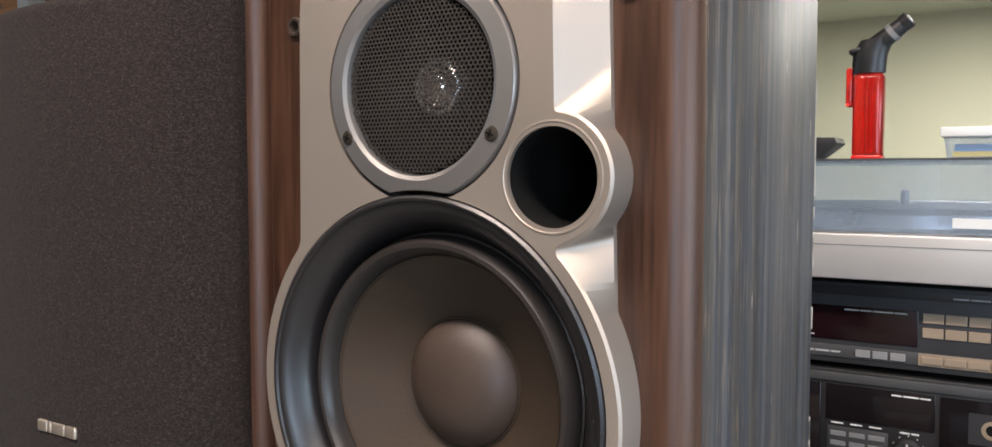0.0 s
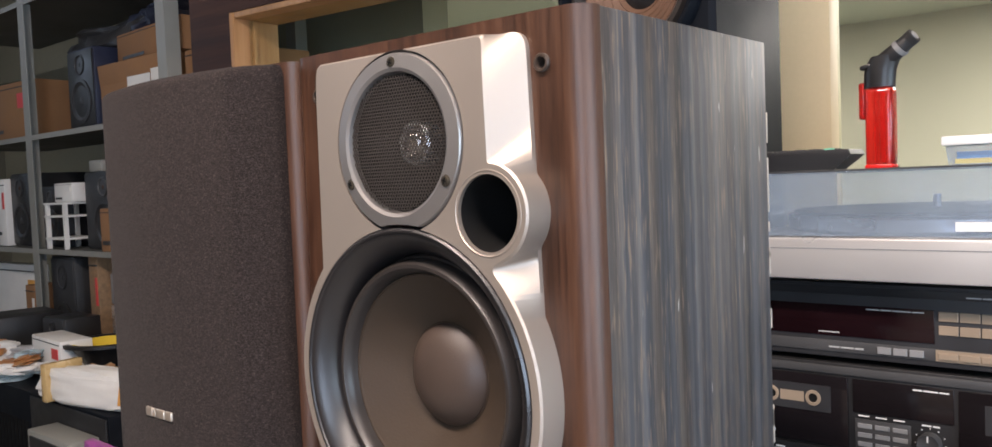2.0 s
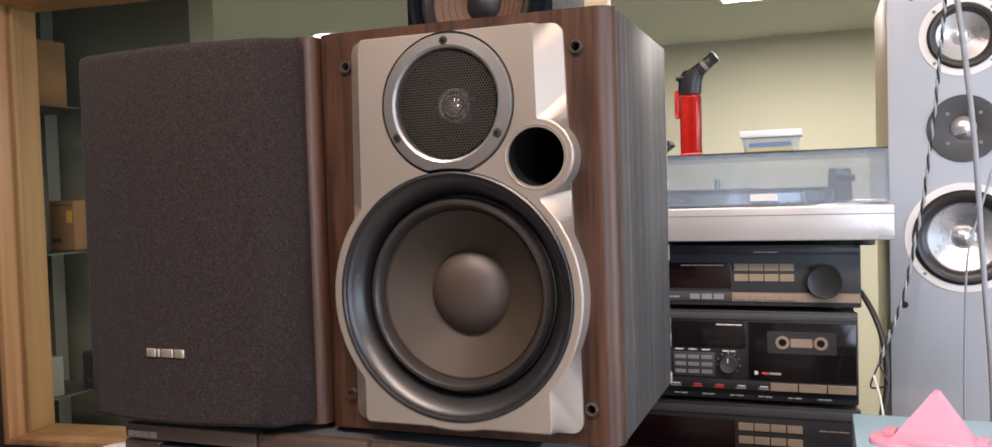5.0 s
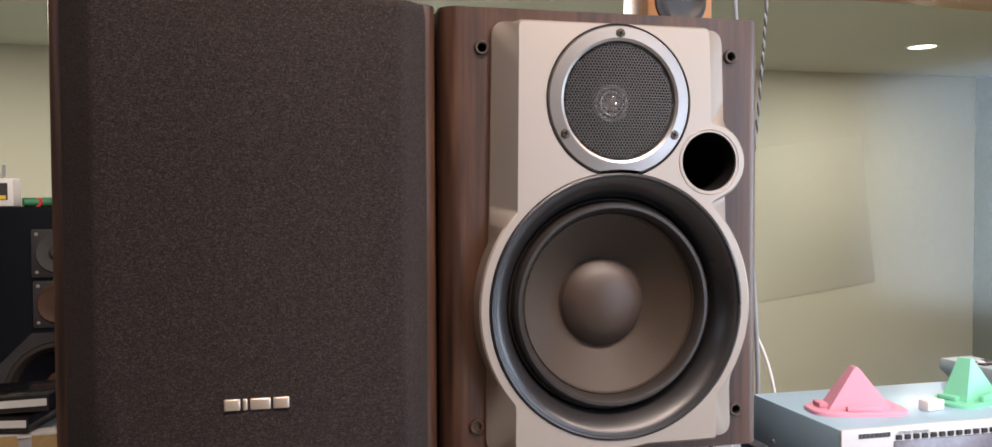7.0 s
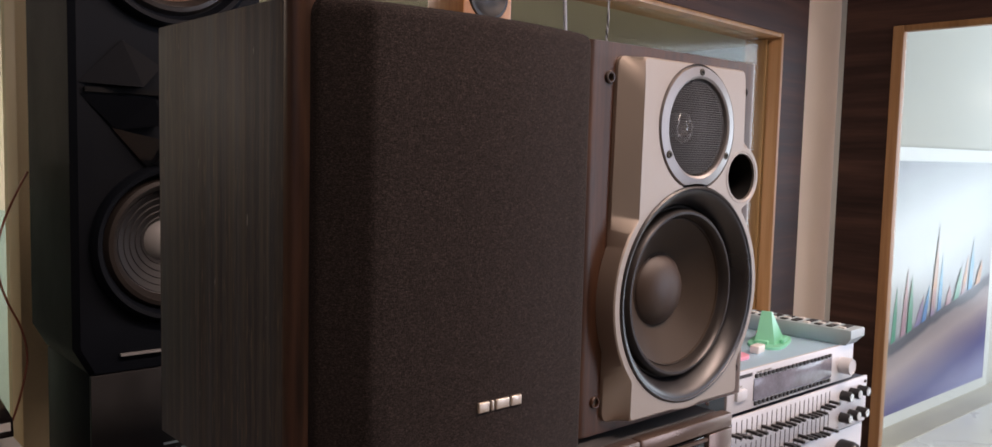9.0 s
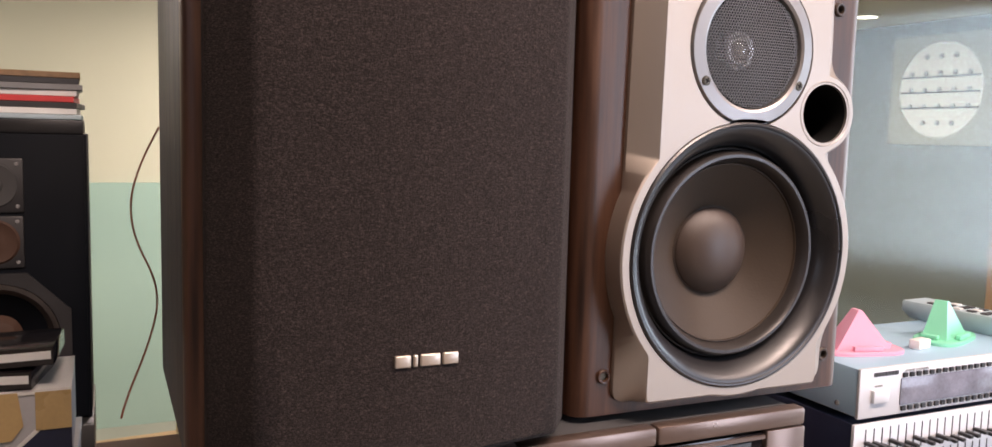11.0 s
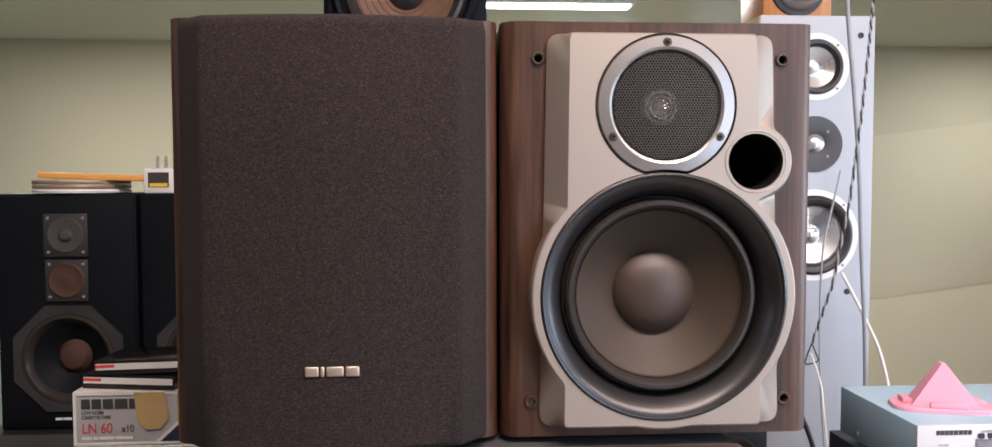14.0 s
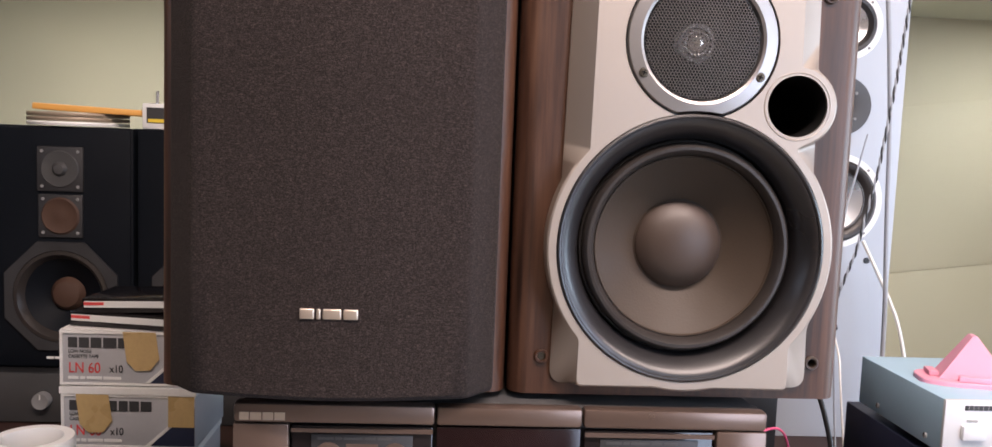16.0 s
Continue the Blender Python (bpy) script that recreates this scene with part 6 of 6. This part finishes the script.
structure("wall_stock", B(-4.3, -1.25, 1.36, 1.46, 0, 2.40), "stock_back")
bench = thing("bench", pose(-2.36, 0.35, 0), "low dark laminate bench in front of the stock rack", "bench")
part("top", B(0, 1.06, 0, 0.43, 0.47, 0.50, bevel=0.003), "laminate", bench)
for x in (0.04, 0.97):
    part("leg", B(x, x + 0.05, 0.05, 0.38, 0, 0.469), "laminate", bench)


RC = random.Random(77)


def dress(ob, w, d, h, mat):
    """Fronts of stored things: cones, knobs, slots and print, or seams and print on cartons."""
    f = -d - 0.001
    if mat in ("card", "paper", "wicker"):
        part("seam", B(-w * 0.96, w * 0.96, f - 0.0005, f + 0.0015, h * 0.90, h * 0.915), "charcoal", ob)
        bars(ob, -w * 0.8, h * 0.16, f - 0.0008, (w * 0.25, w * 0.14, w * 0.3), min(0.012, h * 0.1), "dark_print")
        part("sticker", B(w * 0.45, w * 0.85, f - 0.0012, f + 0.0012, h * 0.55, h * 0.80), ("red_print", "paper", "orange")[RC.randrange(3)], ob)
        return
    part("front_panel", B(-w * 0.96, w * 0.96, f - 0.003, f + 0.002, h * 0.03, h * 0.97, bevel=0.0015), ("black", "grey_dark", "charcoal")[RC.randrange(3)], ob)
    y = f - 0.003
    if h > 1.15 * w or h > 0.2:
        for z, r in ((h * 0.34, min(w * 0.78, h * 0.29)), (h * 0.80, min(w * 0.42, h * 0.13))):
            c = part("driver", lathe(bmesh.new(), [(r, y + 0.001), (r, y - 0.003), (r * 0.86, y - 0.004), (r * 0.80, y - 0.001), (r * 0.3, y + 0.004)], 0, z, 32), ("charcoal", "black", "grey_dark")[RC.randrange(3)], ob)
            part("dust_cap", lathe(bmesh.new(), [(r * 0.31, y + 0.004), (r * 0.2, y - 0.001), (0, y - 0.003)], 0, z, 20), ("charcoal", "black", "brown_dim")[RC.randrange(3)], c)
    else:
        part("window", B(-w * 0.8, w * 0.1, y - 0.001, y + 0.001, h * 0.55, h * 0.82), "black_gloss", ob)
        for k in range(3):
            x = w * (0.30 + 0.22 * k)
            part("knob", lathe(bmesh.new(), [(h * 0.09, y + 0.001), (h * 0.085, y - 0.008), (0, y - 0.009)], x, h * 0.66, 18), ("alu_cone", "grey")[RC.randrange(2)], ob)
        for k in range(5):
            part("button", B(-w * 0.8 + w * 0.2 * k, -w * 0.66 + w * 0.2 * k, y - 0.002, y + 0.001, h * 0.24, h * 0.34), "rack", ob)


def crate(x0, x1, y0, y1, z0, h, mat, label, flaps=False, turn=0.0, tag=""):
    m = pose((x0 + x1) / 2, (y0 + y1) / 2, z0, 0, 0, turn)
    w, d = (x1 - x0) / 2, (y1 - y0) / 2
    ob = thing("carton" if mat == "card" else "gear_box", m, label, "box")
    part("body", B(-w, w, -d, d, 0, h, bevel=0.004), mat, ob)
    if flaps:
        part("flap", box(bmesh.new(), -w, w, -d - 0.002, -d + 0.002, h * 0.55, h, bevel=0.001, turn=pose(0, 0, 0, 6, 0, 0)), mat, ob)
        part("sticky_tape", B(-0.02, 0.02, -d - 0.0045, -d - 0.0035, h * 0.1, h * 0.5), "tape_amber", ob)
    if h > 0.045:
        dress(ob, w, d, h, mat)
    if tag:
        part("label", B(-w * 0.15, w * 0.45, -d - 0.0065, -d - 0.0048, h * 0.42, h * 0.72), tag, ob)
    return ob


S = 1.3742
crate(-2.05, -1.66, 0.83, 1.12, S, 0.17, "card", "brown cardboard carton with loose flaps on the rack", True, 2, "paper")
crate(-2.02, -1.62, 0.86, 1.10, S + 0.1705, 0.09, "card", "flat brown carton lying on another carton", False, -3)
crate(-2.24, -2.07, 0.82, 1.05, S, 0.235, "navy", "dark blue equipment case on the rack")
crate(-2.36, -2.25, 0.90, 1.10, S, 0.13, "card", "narrow brown carton on the rack")
crate(-1.60, -1.42, 0.84, 1.10, S, 0.16, "card", "brown carton at the end of the rack")
S = 1.0092
crate(-2.22, -1.97, 0.84, 1.10, S, 0.235, "black", "black hi-fi speaker stored on the rack")
crate(-1.965, -1.80, 0.88, 1.10, S, 0.245, "black_vinyl", "black hi-fi unit stored on the rack")
crate(-1.795, -1.66, 0.83, 1.08, S, 0.215, "navy", "dark blue speaker stored on the rack")
crate(-2.03, -1.91, 0.795, 0.838, S, 0.125, "card", "small orange-brown carton on the rack", False, 4)
crate(-2.42, -2.25, 0.94, 1.15, S, 0.24, "black", "tall dark box on the rack")
b = thing("mini_system", pose(-1.58, 0.83, S), "grey mini stereo with a red-ringed speaker", "stereo")
part("body", B(-0.05, 0.16, 0, 0.20, 0, 0.19, bevel=0.006), "grey_dark", b)
part("cone", lathe(bmesh.new(), [(0.035, 0), (0.034, -0.006), (0.028, -0.004), (0.010, 0.002), (0, -0.003)], 0.01, 0.115, 32), "red_print", b)
part("dome", lathe(bmesh.new(), [(0.016, -0.004), (0.010, -0.010), (0, -0.012)], 0.01, 0.115, 24), "alu_cone", b)
part("strip", B(-0.048, 0.158, -0.003, 0, 0.01, 0.03), "alu_cone", b)
f = thing("parts_stand", pose(-2.43, 0.80, S), "white metal frame with shelves of small parts", "frame")
for x in (0.0, 0.13):
    part("upright", B(x, x + 0.012, 0, 0.012, 0, 0.14), "paper", f)
    part("upright", B(x, x + 0.012, 0.09, 0.102, 0, 0.14), "paper", f)
for z in (0.03, 0.10, 0.14):
    part("shelf", B(-0.004, 0.146, -0.002, 0.105, z, z + 0.006), "paper", f)
crate(-2.40, -2.27, 0.82, 0.90, S + 0.1465, 0.06, "paper", "pale paper box on the white frame")
S = 0.6542
crate(-2.46, -2.27, 0.82, 1.10, S, 0.33, "black", "large black speaker stored on the rack", False, -3)
crate(-2.19, -2.13, 0.82, 1.15, S, 0.34, "wicker", "narrow wooden board standing on the rack")
crate(-1.925, -1.605, 0.82, 1.08, S, 0.205, "card", "brown carton with a yellow label on the rack", True, 0, "yellow")
bo = thing("boombox", pose(-1.945, 0.80, S + 0.2055), "dark oval boombox lying on a carton", "boombox")
out = [(0.150 + 0.150 * math.copysign(abs(math.cos(u)) ** 0.7, math.cos(u)), math.copysign(abs(math.sin(u)) ** 0.7, math.sin(u))) for u in (2 * math.pi * i / 36 for i in range(36))]
part("body", loops(bmesh.new(), [[(0.150 + (x - 0.150) * k, y, 0.062 + 0.062 * z * k) for x, z in out] for y, k in ((0.0, 0.88), (0.02, 1.0), (0.16, 1.0), (0.18, 0.9))]), "black", bo)
for x in (0.075, 0.225):
    part("cone", lathe(bmesh.new(), [(0.042, 0.004), (0.040, -0.004), (0.030, 0.0), (0, -0.002)], x, 0.062, 28), "black", bo)
crate(-1.60, -1.42, 0.84, 1.05, S, 0.10, "rack", "grey metal unit at the end of the rack")
def lumpy(name, mat, m, size, seed, label, cat, squash=0.35):
    bm = bmesh.new()
    bmesh.ops.create_icosphere(bm, subdivisions=4 if max(size) > 0.05 else 3, radius=1.0)
    for v in bm.verts:
        n = v.co.normalized()
        k = 1 + squash * noise.noise(n * 1.7 + Vector((seed, 0, 0))) + 0.12 * noise.noise(n * 6 + Vector((0, seed, 0)))
        q = Vector([math.copysign(abs(c) ** 0.7, c) for c in n]) * k
        v.co = Vector((q.x * size[0], q.y * size[1], max(-size[2] * 0.8, q.z * size[2]) + size[2] * 0.8))
    return solo(name, bm, mat, m, label, cat)


# bench with loose stock in front of the rack
ch = thing("metal_chassis", pose(-2.10, 0.47, 0.5002), "dark grey metal chassis with vent slots on the bench", "chassis")
part("body", B(0, 0.76, 0, 0.305, 0, 0.205, bevel=0.003), "black_vinyl", ch)
part("front_panel", B(0.36, 0.755, -0.004, 0.0, 0.006, 0.198, bevel=0.001), "black", ch)
for i in range(14):
    part("vent_slot", B(0.02 + 0.023 * i, 0.035 + 0.023 * i, -0.0015, 0.001, 0.03, 0.13), "void", ch)
for i in range(4):
    part("knob", lathe(bmesh.new(), [(0.013, -0.004), (0.012, -0.016), (0, -0.017)], 0.44 + 0.07 * i, 0.11, 18), "grey_dark", ch)
mc = thing("metal_case", pose(-1.579, 0.395, 0.5002), "grey steel case, its shaded inside drawn as a black sheet", "case")
part("shell", B(0, 0.21, 0.003, 0.068, 0, 0.16, bevel=0.002), "rack", mc)
# Flat black sheet on the solid shell, drawn for the shade inside.
part("opening", B(0.015, 0.195, 0, 0.0025, 0.012, 0.148), "black", mc)
for i in range(3):
    part("circuit_board", B(0.03 + 0.05 * i, 0.065 + 0.05 * i, -0.003, 0, 0.03, 0.10 - 0.015 * i), ("green", "grey_dark", "rack")[i], mc)
wf = thing("loose_woofer", pose(-1.741, 0.665, 0.7055), "loose woofer with a yellow cone lying face up", "woofer")
part("basket", lathe(bmesh.new(), [(0.045, 0.0), (0.05, 0.03), (0.092, 0.085), (0.108, 0.088), (0.108, 0.096), (0.094, 0.097), (0.086, 0.09)], 0, 0, 48, "z"), "black", wf)
part("cone", lathe(bmesh.new(), [(0.090, 0.092), (0.082, 0.094), (0.074, 0.086), (0.022, 0.050), (0, 0.056)], 0, 0, 48, "z"), "yellow", wf)
lumpy("white_parcel", "paper", pose(-1.471, 0.512, 0.7057, 0, 0, 10), (0.226, 0.040, 0.045), 3, "white wrapped parcel lying on a metal chassis", "parcel", 0.2)
solo("parcel_band", B(-0.010, 0.010, -0.047, 0.047, 0, 0.088, bevel=0.004), "tape_amber", pose(-1.604, 0.490, 0.7057, 0, 0, 10), "amber band of tape round the parcel", "tape")
solo("parcel_label", B(-0.03, 0.03, -0.003, 0.003, 0, 0.04, bevel=0.001), "orange", pose(-1.266, 0.478, 0.735, -10, 0, 10), "orange paper label on the parcel", "label")
crate(-2.30, -2.12, 0.48, 0.74, 0.5002, 0.24, "paper", "white carton on the bench", False, 4)
crate(-2.12, -1.98, 0.655, 0.755, 0.7055, 0.13, "black", "small black box on the chassis")
crate(-1.976, -1.762, 0.56, 0.64, 0.7055, 0.105, "paper", "white carton behind the wrapped parcel", False, -4)
crate(-1.64, -1.52, 0.665, 0.76, 0.7055, 0.06, "grey_dark", "dark grey plastic unit on the chassis")
crate(-1.50, -1.37, 0.66, 0.76, 0.7055, 0.055, "grey_dark", "dark grey radio on the chassis")
low = thing("crate_table", pose(-1.42, 0.30, 0), "tall carton stand in front of the bench", "stand")
part("body", B(0.01, 0.38, 0.005, 0.145, 0, 0.535, bevel=0.004), "card", low)
part("top", B(0, 0.39, 0, 0.15, 0.5355, 0.5405, bevel=0.001), "card", low)
lumpy("plastic_bag", "purple", pose(-1.125, 0.385, 0.5408), (0.138, 0.050, 0.085), 8, "purple plastic bag bulging with packets", "bag", 0.4)
solo("bag_packet", B(-0.035, 0.035, -0.008, 0.008, 0, 0.07, bevel=0.004), "orange", pose(-0.936, 0.317, 0.541, -6, 8, 10), "orange packet beside the purple bag", "packet", "loose packets")
solo("bag_packet", B(-0.03, 0.03, -0.008, 0.008, 0, 0.045, bevel=0.004), "green", pose(-1.091, 0.317, 0.541, -6, -9, -6), "green packet beside the purple bag", "packet", "loose packets")
solo("bag_packet", B(-0.02, 0.02, -0.008, 0.008, 0, 0.035, bevel=0.004), "yellow", pose(-1.039, 0.317, 0.541, -6, 5, 4), "yellow packet beside the purple bag", "packet", "loose packets")
bk = thing("basket", pose(-1.76, 0.41, 0.5002), "round wicker basket on the bench", "basket")
part("weave", lathe(bmesh.new(), [(0.035, 0.0), (0.05, 0.02), (0.056, 0.05), (0.058, 0.055), (0.052, 0.055), (0.045, 0.02), (0, 0.012)], 0, 0, 40, "z"), "wicker", bk)
rr = random.Random(21)
for i in range(16):
    z = (1.3742, 1.0092, 0.6542)[i % 3]
    x = -2.66 + 0.088 * i + rr.uniform(-0.02, 0.02)
    w, h = rr.uniform(0.05, 0.085), rr.uniform(0.05, 0.14)
    crate(x, x + w, 1.125, 1.18, z, h, ("black", "charcoal", "grey_dark", "card", "navy", "rack")[rr.randrange(6)], "small dim box at the back of the rack")
# more loose stock on the rack and the bench
crate(-3.10, -2.64, 0.86, 1.12, 1.3742, 0.205, "card", "wide brown carton at the far end of the rack", False, 2)
crate(-2.89, -2.815, 0.82, 0.95, 1.0092, 0.235, "paper", "narrow white box standing on the rack")
crate(-2.80, -2.64, 0.84, 1.08, 1.0092, 0.25, "black", "black speaker beside a narrow white box on the rack")
crate(-3.15, -2.78, 0.90, 0.93, 0.6542, 0.28, "paper", "pale board leaning at the back of the rack", False, 3)
crate(-2.74, -2.66, 0.84, 1.0, 0.6542, 0.22, "card", "narrow brown carton beside a pale board on the rack")
RP = random.Random(31)
for i in range(18):
    sx = RP.uniform(0.025, 0.07)
    lumpy("paper_scrap", ("paper", "white_plastic", "paper", "box_grey", "orange_wood", "remote", "paper")[i % 7], pose(RP.uniform(-2.08, -1.90), RP.uniform(0.475, 0.60), 0.7056 + 0.010 * (i % 6), RP.uniform(-8, 8), RP.uniform(-8, 8), RP.uniform(0, 180)), (sx, sx * 0.55, RP.uniform(0.010, 0.028)), 100 + i, "crumpled scrap of packing paper on the chassis", "scrap", 0.6)
lumpy("rubbish_bag", "charcoal", pose(-2.20, 0.99, 1.6095), (0.24, 0.09, 0.055), 5, "dark crumpled bag on top of stored boxes", "bag", 0.5)
lumpy("folded_cloth", "navy", pose(-1.86, 1.0, 1.635, 0, 0, 12), (0.16, 0.08, 0.05), 11, "dark blue folded cloth on a flat carton", "bundle", 0.5)
crate(-2.62, -2.43, 0.86, 1.12, 1.0092, 0.20, "charcoal", "dim dark speaker stored on the rack")
crate(-2.20, -2.12, 0.845, 1.08, 1.2445, 0.035, "rack", "flat grey unit lying on a stored speaker")
crate(-2.10, -2.0, 0.85, 1.05, 1.2445, 0.05, "card", "small carton lying on a stored speaker", False, 8)
jug = thing("jug", pose(-1.52, 0.90, 0.7545), "white plastic jug on a grey metal unit", "jug")
part("body", lathe(bmesh.new(), [(0.0, 0.0), (0.036, 0.0), (0.040, 0.01), (0.040, 0.065), (0.030, 0.085), (0.014, 0.098), (0.014, 0.110), (0, 0.110)], 0, 0, 28, "z"), "white_plastic", jug)
part("cap", lathe(bmesh.new(), [(0.016, 0.1105), (0.016, 0.124), (0, 0.125)], 0, 0, 20, "z"), "red_print", jug)
tin = thing("metal_tin", pose(-2.065, 0.84, 0.6542), "dull metal tins stacked on the rack", "tin")
for k in range(3):
    part("tin_body", B(-0.04 + 0.004 * k, 0.04 - 0.003 * k, 0, 0.08, 0.096 * k, 0.093 + 0.096 * k, bevel=0.006), ("rack", "alu_cone", "grey")[k], tin)
crate(-2.33, -2.15, 0.53, 0.73, 0.7405, 0.10, "black", "black mixer on a white carton", False, -5)
crate(-1.12, -0.92, 0.44, 0.56, 0.0, 0.56, "card", "tall brown carton beside the rack", False, 3)
crate(-1.11, -0.94, 0.445, 0.555, 0.5605, 0.03, "green", "flat green box on a tall carton", False, -2)
crate(-1.10, -0.95, 0.45, 0.55, 0.5910, 0.03, "card", "flat orange-brown box on a green box", False, 4)
crate(-1.46, -1.345, 0.55, 0.645, 0.7057, 0.05, "grey_dark", "dark grey radio on the metal chassis", False, 6)
crate(-1.455, -1.35, 0.56, 0.64, 0.7562, 0.018, "wicker", "thin wooden board on a dark grey radio", False, 9)
rs = random.Random(5)
for i in range(26):
    x, y = -2.32 + 0.03 * i + rs.uniform(-0.01, 0.01), rs.uniform(0.365, 0.385)
    if -1.84 < x < -1.54:
        continue
    s = rs.uniform(0.012, 0.024)
    lumpy("scrap", ("grey_dark", "paper", "wicker", "rack", "charcoal", "orange", "navy", "card")[rs.randrange(8)], pose(x, y, 0.5004, 0, 0, rs.uniform(0, 90)), (s, s * 0.6, s * rs.uniform(0.5, 1.6)), 20 + i, "crumpled scrap of loose stock on the bench", "scrap", 0.5)
for i in range(22):
    x, y = -2.06 + 0.033 * i, rs.uniform(0.560, 0.63)
    s = rs.uniform(0.012, 0.026)
    if -1.47 < x or abs(x + 1.80) < 0.13 or abs(x + 2.05) < 0.1 and y > 0.6:
        continue
    lumpy("scrap", ("black", "grey_dark", "wicker", "rack", "charcoal", "card", "brown_dim")[rs.randrange(7)], pose(x, y, 0.7054, 0, 0, rs.uniform(0, 90)), (s * 1.5, s * 0.7, s * rs.uniform(0.6, 1.5)), 60 + i, "dark crumpled scrap on the metal chassis", "scrap", 0.5)
